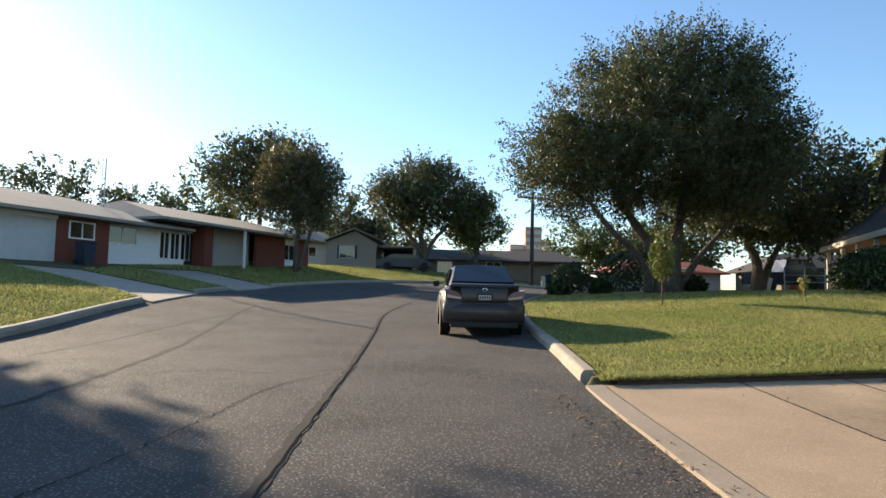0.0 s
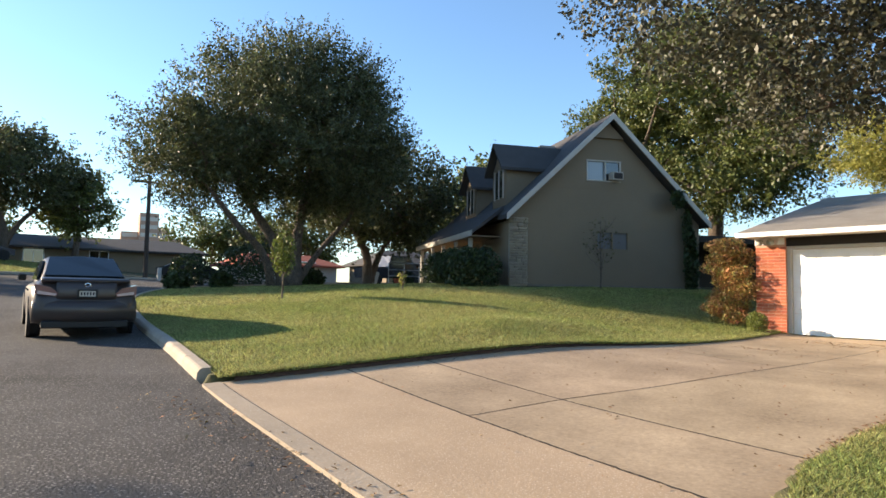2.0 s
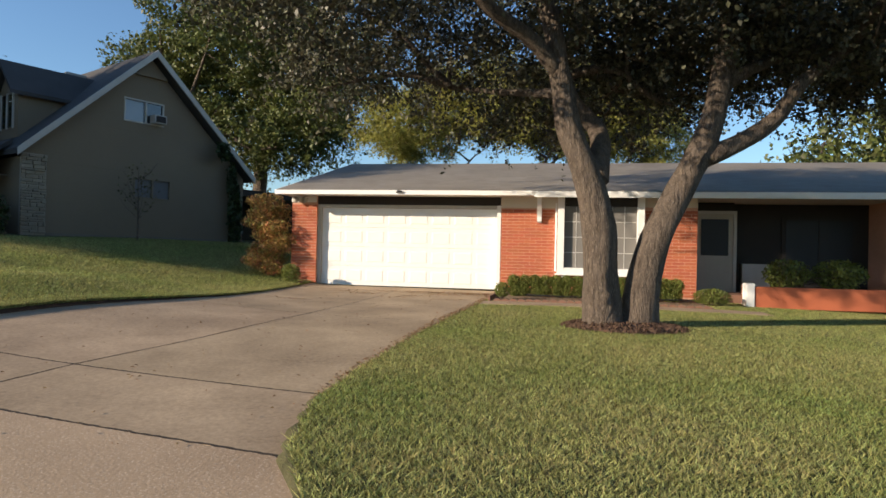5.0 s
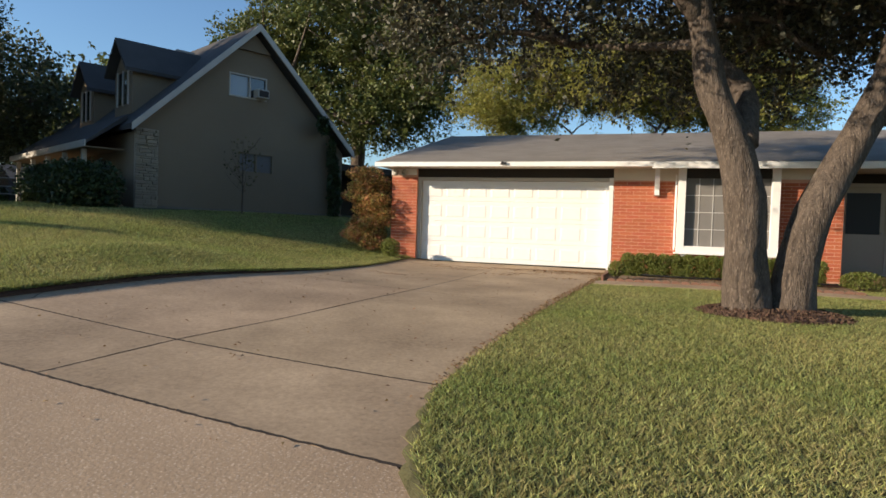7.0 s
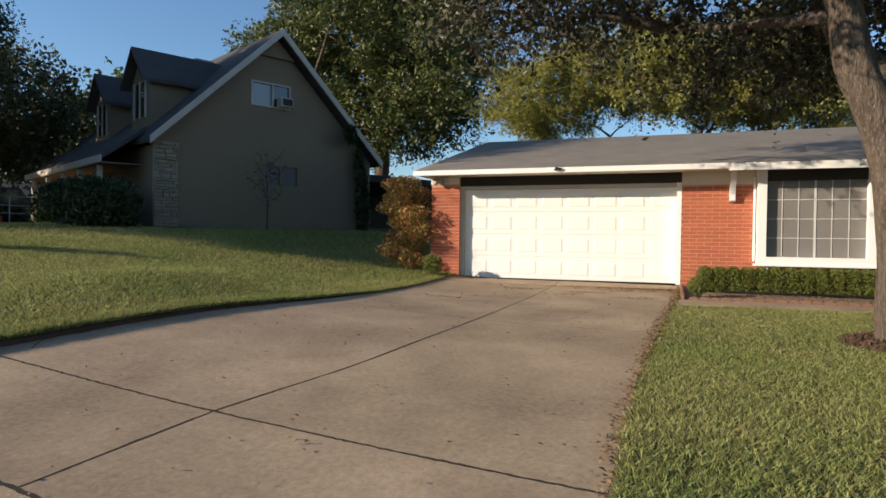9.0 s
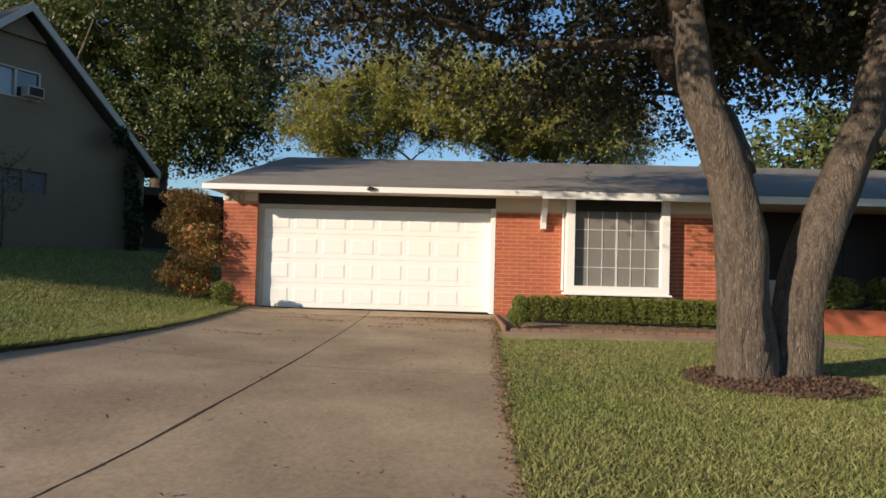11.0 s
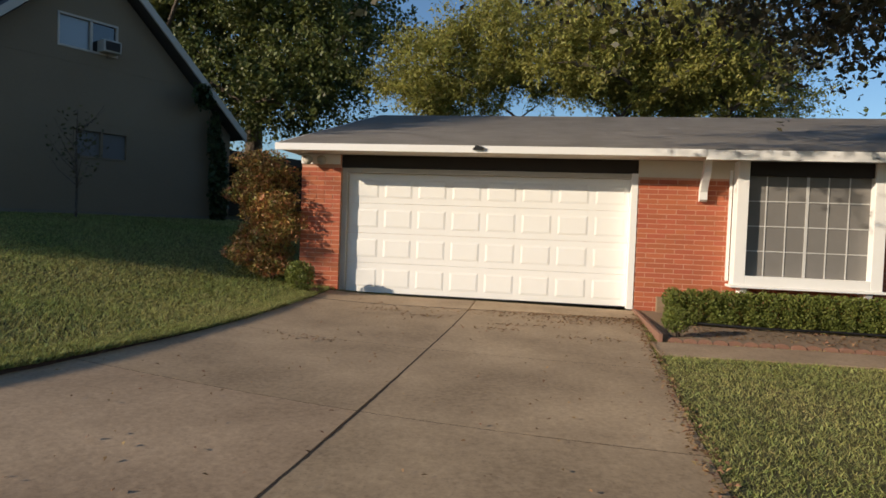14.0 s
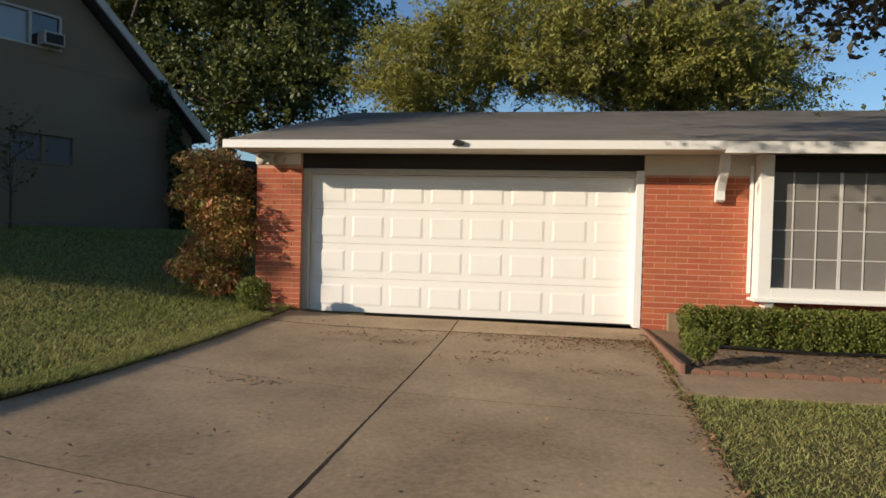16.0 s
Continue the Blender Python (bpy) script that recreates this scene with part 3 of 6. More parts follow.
def ranch_house():
    h = ranch
    w = part("wall", one_box(WX, WX + 0.2, 0.06, 0.79, -0.15, 2.45), MORTAR, h, "mortar wall faced with red bricks")
    todo.append((w, 0.06, 0.79, -0.02, 2.26, WX))
    part("wall", one_box(WX + 0.2, 29.5, 0.59, 0.79, -0.15, 2.6), MORTAR, h)
    w = part("wall", one_box(WX, WX + 0.2, -6.5, -5.0, -0.15, 2.45), MORTAR, h)
    todo.append((w, -6.5, -5.0, -0.02, 2.16, WX))
    w = part("wall", one_box(WX, WX + 0.2, -8.4, -6.5, -0.15, 0.6), MORTAR, h)
    todo.append((w, -8.4, -6.5, -0.02, 0.52, WX))
    w = part("wall", one_box(WX, WX + 0.2, -9.87, -8.4, -0.15, 2.45), MORTAR, h)
    todo.append((w, -9.87, -8.4, -0.02, 2.2, WX))
    part("wall", one_box(WX + 0.2, WX + 1.6, -9.87, -9.67, -0.15, 2.45), MORTAR, h)
    # back wall coloured near black in place of the porch's own shade
    part("wall", one_box(WX + 1.6, WX + 1.8, -18, -9.67, -0.15, 2.45), DARK, h, "porch back wall with its shade painted near black")
    part("wall", one_box(29.3, 29.5, -18, 0.65, -0.15, 2.6), MORTAR, h)
    part("wall", one_box(WX + 1.8, 29.3, -18, -17.8, -0.15, 2.6), MORTAR, h)
    # unseen end wall, added to cut the light reaching the porch
    part("wall", one_box(WX, WX + 1.6, -14.6, -14.4, -0.15, 2.45), MORTAR, h)
    part("wall", one_box(WX, WX + 0.2, -18, -14.6, -0.15, 2.45), MORTAR, h)
    # porch floor and step
    part("porch_floor", one_box(WX - 0.35, WX + 1.6, -14, -9.9, -0.2, 0.1, 0.01), RED_STEP, h, "red brick porch floor")
    # friezes in cream
    part("frieze", one_box(WX - 0.02, WX - 0.002, -6.46, -5.0, 2.165, 2.44), CREAM, h, "cream painted frieze board")
    part("frieze", one_box(WX - 0.02, WX - 0.002, -9.87, -8.42, 2.21, 2.44), CREAM, h, "cream painted frieze board")
    part("frieze", one_box(WX - 0.03, WX - 0.002, 0.08, 0.8, 2.27, 2.44), WHITE, h, "cream painted frieze board")
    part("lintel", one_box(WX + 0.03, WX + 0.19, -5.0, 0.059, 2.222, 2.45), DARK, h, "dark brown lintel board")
    # roof
    roof_ridge, ridge_x, back_x = 4.09, 25.6, 31.8
    left_e, left_r, right_e = 0.97, 0.97, -18.6
    bm = bmesh.new()
    th = 0.045
    for (x0, z0, yl0), (x1, z1, yl1) in (((WX - 0.72, 2.495, left_e), (ridge_x, roof_ridge, left_r)), ((back_x, 2.5, left_e), (ridge_x, roof_ridge, left_r))):
        v = [(x0, yl0, z0), (x0, right_e, z0), (x1, right_e, z1), (x1, yl1, z1)]
        lo = [bm.verts.new(p) for p in v]
        hi = [bm.verts.new((p[0], p[1], p[2] + th)) for p in v]
        bm.faces.new(lo), bm.faces.new(hi)
        for k in range(4):
            bm.faces.new((lo[k], lo[(k + 1) % 4], hi[(k + 1) % 4], hi[k]))
    bmesh.ops.recalc_face_normals(bm, faces=bm.faces)
    roof = part("roof", bm, SHINGLE, h, "weathered grey shingle roof")
    # shingles in courses on the slope to the street
    vs = []
    rs = np.random.default_rng(11)
    slope = Vector((ridge_x - (WX - 0.72), 0, roof_ridge - 2.495))
    n_c = 42
    for c in range(n_c):
        u0, u1 = c / n_c, (c + 1.12) / n_c
        y = right_e + rs.uniform(0, 0.3)
        top = left_e + (left_r - left_e) * u0
        while y < top - 0.05:
            wd = min(rs.uniform(0.26, 0.36), top - y)
            b = Vector((WX - 0.725, 0, 2.495 + th))
            p0, p1 = b + slope * u0, b + slope * min(u1, 1.0)
            lift = 0.008 + rs.uniform(0, 0.002)
            vs += [(p0.x, y + 0.0015, p0.z + lift), (p0.x, y + wd - 0.0015, p0.z + lift), (p1.x, y + wd - 0.0015, p1.z + 0.003), (p1.x, y + 0.0015, p1.z + 0.003)]
            y += wd
    sh = new("shingles", bulk("shingles", vs, 4, SHINGLE))
    sh.parent = roof
    tagged(sh, kind="stuff")
    part("gable_board", one_prism([(WX - 0.7, 2.45), (ridge_x, roof_ridge - 0.03), (back_x - 0.05, 2.48), (back_x - 0.05, 2.4)], 1, 0.66, 0.84), CREAM, h, "cream gable end board")
    part("soffit", one_box(WX - 0.70, WX + 1.6, right_e, 0.95, 2.445, 2.46), CREAM, h, "cream painted soffit")
    part("fascia", one_box(WX - 0.745, WX - 0.70, -5.88, 0.98, 2.425, 2.54, 0.004), WHITE, h, "white painted fascia board")
    part("fascia", one_box(WX - 0.74, WX - 0.70, right_e, -5.88, 2.385, 2.535, 0.004), WHITE, h, "white painted fascia board")
    part("fascia", one_prism([(WX - 0.74, 2.43), (ridge_x, roof_ridge - 0.06), (ridge_x, roof_ridge + 0.05), (WX - 0.74, 2.54)], 1, 0.955, 0.98), WHITE, h)
    # floodlight pair under the eave, lamp on the fascia
    for y in (0.36, 0.62):
        bm = bmesh.new()
        tube(bm, [(WX - 0.03, y, 2.36), (WX - 0.1, y, 2.34), (WX - 0.2, y, 2.32)], [0.035, 0.06, 0.085], 14)
        part("floodlight", bm, TRIM_GREY, h, "grey floodlight under the eave", True)
    part("fascia_sensor", one_prism([(-2.36, 2.47), (-2.51, 2.47), (-2.53, 2.515), (-2.41, 2.54)], 0, WX - 0.8, WX - 0.745), BLACK, h, "small black eave sensor")
    # curved bracket
    prof = [(WX - 0.02, 1.80), (WX - 0.02, 1.98), (WX - 0.1, 2.15), (WX - 0.22, 2.28), (WX - 0.26, 2.44), (WX - 0.36, 2.44), (WX - 0.33, 2.24), (WX - 0.2, 2.08), (WX - 0.13, 1.94), (WX - 0.13, 1.82), (WX - 0.08, 1.79)]
    part("eave_bracket", one_prism(prof, 1, -6.05, -5.94), WHITE, h, "white curved wooden eave bracket")
    part("downpipe", one_box(WX - 0.05, WX - 0.005, -6.44, -6.40, 0.55, 2.3), WHITE, h, "white corner trim strip")


todo = []
ranch_house()


def garage_door():
    d = thing("garage_door", "white panelled two-car garage door, closed", "garage door", pose(WX, 0, 0))
    # left and head jambs grey for the shade on them, lit right jamb white
    part("frame", one_box(0.07, 0.19, -0.03, 0.059, 0, 2.22), TRIM_GREY, d, "pale jamb")
    part("frame", one_box(-0.015, 0.19, -5.0, -4.9, 0, 2.22), WHITE, d, "white jamb")
    part("frame", one_box(0.05, 0.19, -4.9, -0.03, 2.14, 2.22), TRIM_GREY, d, "pale head jamb")
    W, x = 4.87, 0.19
    for r in range(4):
        z0, z1 = 0.02 + r * 0.53, 0.02 + (r + 1) * 0.53 - 0.003
        sec = part("section", one_box(x, x + 0.04, -4.9, -0.03, z0, z1, 0.003), DOOR_WHITE, d)
        for c in range(8):
            yc = -0.03 - W * (c + 0.5) / 8
            a, b = yc - 0.25, yc + 0.25
            bm = bmesh.new()
            lo, hi = z0 + 0.1, z1 - 0.1
            for (o, zb, xo) in ((0, 0, 0.0),):
                ring = [(x - 0.001, a, lo), (x - 0.001, b, lo), (x - 0.001, b, hi), (x - 0.001, a, hi)]
                r1 = [(x - 0.003, a + 0.008, lo + 0.008), (x - 0.003, b - 0.008, lo + 0.008), (x - 0.003, b - 0.008, hi - 0.008), (x - 0.003, a + 0.008, hi - 0.008)]
                r3 = [(x - 0.009, a + 0.035, lo + 0.035), (x - 0.009, b - 0.035, lo + 0.035), (x - 0.009, b - 0.035, hi - 0.035), (x - 0.009, a + 0.035, hi - 0.035)]
                rings = [[bm.verts.new(p) for p in q] for q in (ring, r1, r3)]
                for p, q in zip(rings, rings[1:]):
                    for k in range(4):
                        bm.faces.new((p[k], p[(k + 1) % 4], q[(k + 1) % 4], q[k]))
                bm.faces.new(rings[-1])
            bmesh.ops.recalc_face_normals(bm, faces=bm.faces)
            part("panel", bm, DOOR_WHITE, sec)
    part("bottom_seal", one_box(x, x + 0.04, -4.9, -0.03, 0.0, 0.02), BLACK, d, "black rubber seal")
    return d


garage_door()


def front_window():
    w = thing("window_1", "white projecting box window with divided panes and screens", "window", pose(WX - 0.27, -6.46, 0), kind="structure")
    Y = -2.12
    z0, z1 = 0.5, 2.43
    part("window_frame", one_box(0, 0.27, -0.17, 0, z0, z1, 0.005), WHITE, w)
    part("window_frame", one_box(0, 0.27, Y, Y + 0.17, z0, z1, 0.005), WHITE, w)
    part("window_frame", one_box(0, 0.27, Y + 0.17, -0.17, z0, z0 + 0.15, 0.005), WHITE, w)
    # head strip near black: the eave's shadow band is put into its colour
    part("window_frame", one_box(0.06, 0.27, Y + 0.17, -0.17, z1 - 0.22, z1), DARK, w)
    part("window_sill", one_box(-0.04, 0.27, Y - 0.05, 0.05, z0 - 0.04, z0, 0.006), WHITE, w)
    for y in (-0.17, Y + 0.17):
        part("sill_bracket", one_prism([(0.0, z0 - 0.04), (0.27, z0 - 0.04), (0.27, z0 - 0.2), (0.16, z0 - 0.17), (0.06, z0 - 0.12)], 1, y - 0.05, y + 0.05), WHITE, w)
    part("insect_screen", one_box(0.15, 0.16, Y + 0.17, -0.17, z0 + 0.15, z1 - 0.22), SCREEN, w, "grey insect screen")
    gy0, gy1, gz0, gz1 = Y + 0.17, -0.17, z0 + 0.15, z1 - 0.22
    for k in range(1, 6):
        y = gy0 + (gy1 - gy0) * k / 6
        t = 0.02 if k == 3 else 0.008
        part("muntin", one_box(0.138, 0.15, y - t, y + t, gz0, gz1), CERAMIC, w)
    for k in range(1, 4):
        z = gz0 + (gz1 - gz0) * k / 4
        part("muntin", one_box(0.136, 0.149, gy0, gy1, z - 0.008, z + 0.008), CERAMIC, w)
    return w


front_window()


def front_door():
    d = thing("door_1", "white front door with dark glass in its upper half", "door", pose(WX + 1.1, -10.52, 0.1), kind="structure")
    # leaf tan, frames grey instead of white: porch shade put into their colour
    part("door_leaf", one_box(0, 0.05, -0.46, 0.46, 0, 2.05, 0.005), TAN, d)
    part("door_frame", one_box(-0.03, 0.08, 0.46, 0.54, 0, 2.12), TRIM_GREY, d)
    part("door_frame", one_box(-0.03, 0.08, -0.54, -0.46, 0, 2.12), TRIM_GREY, d)
    part("door_frame", one_box(-0.03, 0.08, -0.46, 0.46, 2.05, 2.12), TRIM_GREY, d)
    part("pane", one_box(-0.02, 0.0, -0.34, 0.34, 0.95, 1.9), BLACK, d, "dark door glass")
    part("door_handle", one_tube([(-0.01, -0.39, 0.98), (-0.06, -0.39, 0.98), (-0.07, -0.36, 0.98)], [0.015, 0.012, 0.02], 8), GALV, d, "metal door knob")


front_door()
# block behind the door, near black to deepen the porch shade
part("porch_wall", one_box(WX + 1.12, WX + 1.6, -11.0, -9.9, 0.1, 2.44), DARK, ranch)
w = thing("window_2", "window at the back of the porch, its shade put into near-black colours", "window", pose(WX + 1.58, -13.2, 0), kind="structure")
# frame, pane and bar carry the porch shade as near-black colour
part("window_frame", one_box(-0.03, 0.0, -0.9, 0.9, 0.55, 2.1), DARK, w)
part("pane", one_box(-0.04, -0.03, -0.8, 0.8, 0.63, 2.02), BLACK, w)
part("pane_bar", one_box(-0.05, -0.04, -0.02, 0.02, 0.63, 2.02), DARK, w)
part("panel", one_box(WX + 1.45, WX + 1.6, -12.0, -11.3, 0.1, 0.85), TRIM_GREY, ranch, "grey low porch panel")


def planter():
    p = thing("brick_planter", "low red brick planter box with white end pier by the porch", "planter", pose(WX - 1.3, -10.85, hz(WX - 1.3, -10.85)))
    part("planter_wall", one_box(0, 0.2, -3.2, 0, 0, 0.48, 0.01), BRICK, p)
    part("planter_wall", one_box(0.2, 1.1, -0.2, 0, 0, 0.48, 0.01), RED_STEP, p)
    part("planter_soil", one_box(0.2, 1.1, -3.2, -0.2, 0, 0.42), DIRT, p)
    part("end_cap", one_box(-0.03, 0.3, 0.0, 0.18, 0.0, 0.55, 0.01), WHITE, p, "white painted end pier")


planter()

# ---- trees and shrubs ----


def blob_points(rng, n, ellipsoids, shell=0.55, power=1.0):
    """Points in ellipsoids (cx, cy, cz, rx, ry, rz), more of them near the skin."""
    e = np.array(ellipsoids, float)
    vol = (e[:, 3] * e[:, 4] * e[:, 5]) ** power
    which = rng.choice(len(e), n, p=vol / vol.sum())
    d = rng.normal(size=(n, 3))
    d /= np.linalg.norm(d, axis=1)[:, None]
    r = shell + (1 - shell) * rng.uniform(0, 1, n) ** 0.6
    r = np.where(rng.uniform(size=n) < 0.3, r * rng.uniform(0.3, 1, n), r)
    return e[which, :3] + d * r[:, None] * e[which, 3:]


def tree(name, label, base, stems, ellipsoids, clumps, per, spread, leaf, leaf_mat, seed, limbs=26, bark=None, extra=(), long=1.7, limb_r=0.11, lift=0.3, power=1.0):
    """Tapered stems, limbs that reach into the crown and leaf clumps round their ends. Places relative to base."""
    rng = np.random.default_rng(seed)
    bark = bark or BARK
    t = thing(name, label, "tree", pose(*base))
    bm = bmesh.new()
    tops = []
    for pts, r in stems:
        c = curve_3d(pts, 3 * len(pts) + 4)
        radii = [r[0] + (r[1] - r[0]) * (k / (len(c) - 1)) ** 0.8 for k in range(len(c))]
        radii[0] *= 1.25
        tube(bm, c, radii, 14, 0.25)
        tops.append(c)
    for pts, r in extra:
        c = curve_3d(pts, 3 * len(pts) + 3)
        tube(bm, c, [r[0] + (r[1] - r[0]) * k / (len(c) - 1) for k in range(len(c))], 10, 0.2)
        tops.append(c)
    ends = blob_points(rng, clumps, ellipsoids, power=power)
    nodes = np.vstack([np.array(c)[len(c) // 2:] for c in tops])
    for e in ends[:limbs]:
        cost = np.linalg.norm(nodes - e, axis=1) + 1.2 * np.maximum(0, nodes[:, 2] - e[2])
        a = nodes[int(np.argmin(cost))]
        mid = (a + e) / 2 + rng.normal(0, 0.12, 3) * np.linalg.norm(e - a) * 0.6 + (0, 0, 0.05 * np.linalg.norm(e - a))
        c = curve_3d([a, mid, e], 9)
        dist = np.linalg.norm(e - a)
        r0 = min(limb_r, 0.03 + 0.022 * dist)
        tube(bm, c, [r0 * (1 - 0.85 * k / 8) for k in range(9)], 6, 0.15)
        nodes = np.vstack([nodes, c[3:7]])
    # twigs to the other clumps
    for e in ends[limbs:limbs + 90]:
        a = nodes[int(np.argmin(np.linalg.norm(nodes - e, axis=1)))]
        tube(bm, curve_3d([a, (a + e) / 2 + rng.normal(0, 0.1, 3), e], 5), [0.03, 0.025, 0.02, 0.015, 0.008], 5)
    part("trunk", bm, bark, t, smooth=True)
    # each clump is a few leafy sprigs that point outward and up
    cen = np.array(ellipsoids)[:, :3].mean(0)
    sprigs = 5
    out = np.repeat(ends - cen, sprigs, 0)
    out /= np.linalg.norm(out, axis=1)[:, None] + 1e-6
    d = out + rng.normal(0, 0.75, out.shape) + (0, 0, lift)
    d /= np.linalg.norm(d, axis=1)[:, None]
    size = np.repeat(rng.uniform(0.6, 1.4, clumps), sprigs)
    root = np.repeat(ends, sprigs, 0) + rng.normal(0, spread * 0.55, out.shape)
    each = max(4, per // sprigs)
    s = rng.uniform(-0.5, 1.0, (clumps * sprigs, each))
    pts = root[:, None] + d[:, None] * (s * (spread * 2.2 * size)[:, None])[..., None]
    pts = pts + rng.normal(size=pts.shape) * (spread * 0.27 * (1.1 - 0.6 * np.maximum(s, 0)))[..., None]
    pts = pts.reshape(-1, 3)
    ob = new("crown", leaf_cloud("crown", pts, leaf, leaf_mat, rng, long))
    ob.parent = t
    return t


def curve_3d(points, n):
    p = np.array(points, float)
    t = np.r_[0, np.cumsum(np.linalg.norm(np.diff(p, axis=0), axis=1))]
    s = np.linspace(0, t[-1], n)
    m = np.gradient(p, t, axis=0)
    i = np.clip(np.searchsorted(t, s, "right") - 1, 0, len(t) - 2)
    h = (t[i + 1] - t[i])[:, None]
    u = ((s - t[i])[:, None]) / h
    return (2 * u**3 - 3 * u**2 + 1) * p[i] + (u**3 - 2 * u**2 + u) * h * m[i] + (3 * u**2 - 2 * u**3) * p[i + 1] + (u**3 - u**2) * h * m[i + 1]


def bush(name, label, base, ellipsoids, n, leaf, leaf_mat, seed, stems=0, long=1.5, category="shrub", group=""):
    """A shrub: a twiggy frame and leaves near its skin."""
    rng = np.random.default_rng(seed)
    b = thing(name, label, category, pose(*base), group)
    bm = bmesh.new()
    ends = blob_points(rng, max(stems, 7), ellipsoids, 0.4)
    for e in ends:
        r0 = rng.normal(0, 0.04, 3)
        r0[2] = -0.05
        tube(bm, curve_3d([r0, e * (0.5, 0.5, 0.55), e], 6), [0.016, 0.014, 0.012, 0.01, 0.007, 0.004], 5)
    tagged(part("stems", bm, BARK, b), kind="stuff")
    p = blob_points(rng, n, ellipsoids, 0.72)
    keep = p[:, 2] > 0.02
    ob = new("foliage", leaf_cloud("foliage", p[keep] + rng.normal(0, leaf * 0.4, (keep.sum(), 3)), leaf, leaf_mat, rng, long))
    ob.parent = b
    return b


# the double-trunked oak on the front lawn
OAK = (13.2, -7.43, float(lawn_height(13.2, -7.43)[0]) - 0.03)


def across(*pts):
    """Points given as side, height and depth in a plane square to the drive's approach."""
    return [(0.269 * r + 0.963 * d, -0.963 * r + 0.269 * d, z) for r, z, d in pts]


tree("oak_tree", "twin-trunked live oak with rough grey bark in a mulch ring", OAK,
     [(across((-0.27, -0.1, 0), (-0.31, 0.9, 0), (-0.45, 1.95, 0), (-0.64, 2.55, 0.05), (-0.83, 3.05, 0.1), (-0.95, 3.7, 0.1), (-1.1, 4.5, 0.1), (-1.4, 5.5, 0.2), (-1.7, 6.6, 0.4)), (0.3, 0.09)),
      (across((0.27, -0.1, 0), (0.42, 1.05, 0), (0.83, 1.95, 0.05), (1.3, 2.8, 0.1), (1.6, 4.05, 0.1), (1.72, 5.3, 0.1), (1.9, 6.6, 0)), (0.28, 0.11))],
     [(0, 0.8, 6.9, 4.6, 4.2, 2.4), (-1.0, 4.4, 5.3, 2.8, 2.2, 1.4), (0.2, 6.4, 6.9, 2.6, 2.2, 1.3), (1.5, -3.5, 6.4, 4.5, 3.8, 2.2), (3.4, 0.5, 6.0, 2.6, 4.0, 1.4), (-3.5, 0, 6.7, 2.5, 4, 1.8),
      (0.5, -1.5, 5.4, 4.4, 5.0, 1.1), (2.5, -2.0, 5.1, 3.0, 4.5, 0.8), (0.2, 4.3, 4.5, 1.6, 1.5, 1.0), (1.8, 2.2, 4.15, 1.7, 1.5, 0.9), (1.0, -1.0, 4.9, 2.5, 2.5, 0.9), (1.5, -4.0, 5.2, 3.0, 2.5, 1.2), (4.0, -3.5, 4.8, 2.0, 3.0, 1.0), (3.4, 4.6, 5.8, 2.4, 2.2, 1.7), (2.6, 0.6, 4.15, 1.5, 1.6, 0.55), (4.2, -0.2, 4.4, 1.8, 2.0, 0.8), (2.2, -4.8, 4.6, 2.2, 1.8, 0.7), (0.5, -3.8, 4.6, 1.8, 2.0, 0.9), (1.4, -1.4, 4.5, 1.6, 1.6, 0.8), (3.5, -5.5, 5.2, 2.5, 2.5, 1.2)],
     1680, 105, 0.27, 0.055, LEAF_LAWN_OAK, 3, limbs=70, lift=-0.25, limb_r=0.09, power=0.55,
     extra=[(across((-0.42, 2.2, 0), (-0.15, 2.87, 0.6), (-0.1, 3.2, 1.0), (-0.4, 3.6, 1.2), (-0.55, 4.2, 1.3), (-0.35, 5.0, 1.4), (-0.2, 6.2, 1.6)), (0.19, 0.07)),
            (across((-0.93, 3.75, 0.1), (-1.44, 4.2, -0.1), (-2.1, 4.5, -0.4), (-2.7, 4.95, -0.7), (-4.2, 5.3, -1.2), (-6.0, 6.2, -1.2)), (0.12, 0.03)),
            (across((-0.55, 4.1, 1.3), (-0.1, 4.22, 1.2), (0.4, 4.15, 1.1), (0.75, 3.85, 1.1), (1.3, 3.7, 1.3)), (0.08, 0.025)),
            (across((-0.45, 4.6, 1.3), (0.1, 5.0, 1.3), (0.7, 5.2, 1.6), (1.4, 5.6, 2.0)), (0.09, 0.03)),
            (across((1.28, 2.6, 0.1), (1.75, 2.82, 0.0), (2.35, 3.25, -0.1), (2.62, 3.7, -0.2), (3.1, 4.1, -0.3), (4.2, 4.9, -0.5)), (0.16, 0.05)),
            (across((1.6, 3.75, 0.1), (1.95, 3.97, 0.1), (2.43, 4.2, 0.3), (3.1, 4.45, 0.5), (4.2, 5.0, 1.0)), (0.11, 0.035)),
            (across((-0.95, 3.5, 0.1), (-1.3, 3.7, 0.9), (-1.9, 3.9, 1.7), (-2.4, 4.2, 2.6)), (0.08, 0.025)),
            (across((-1.25, 5.0, 0.1), (-2.2, 5.9, -0.6), (-3.6, 6.6, -1.3)), (0.08, 0.03))])

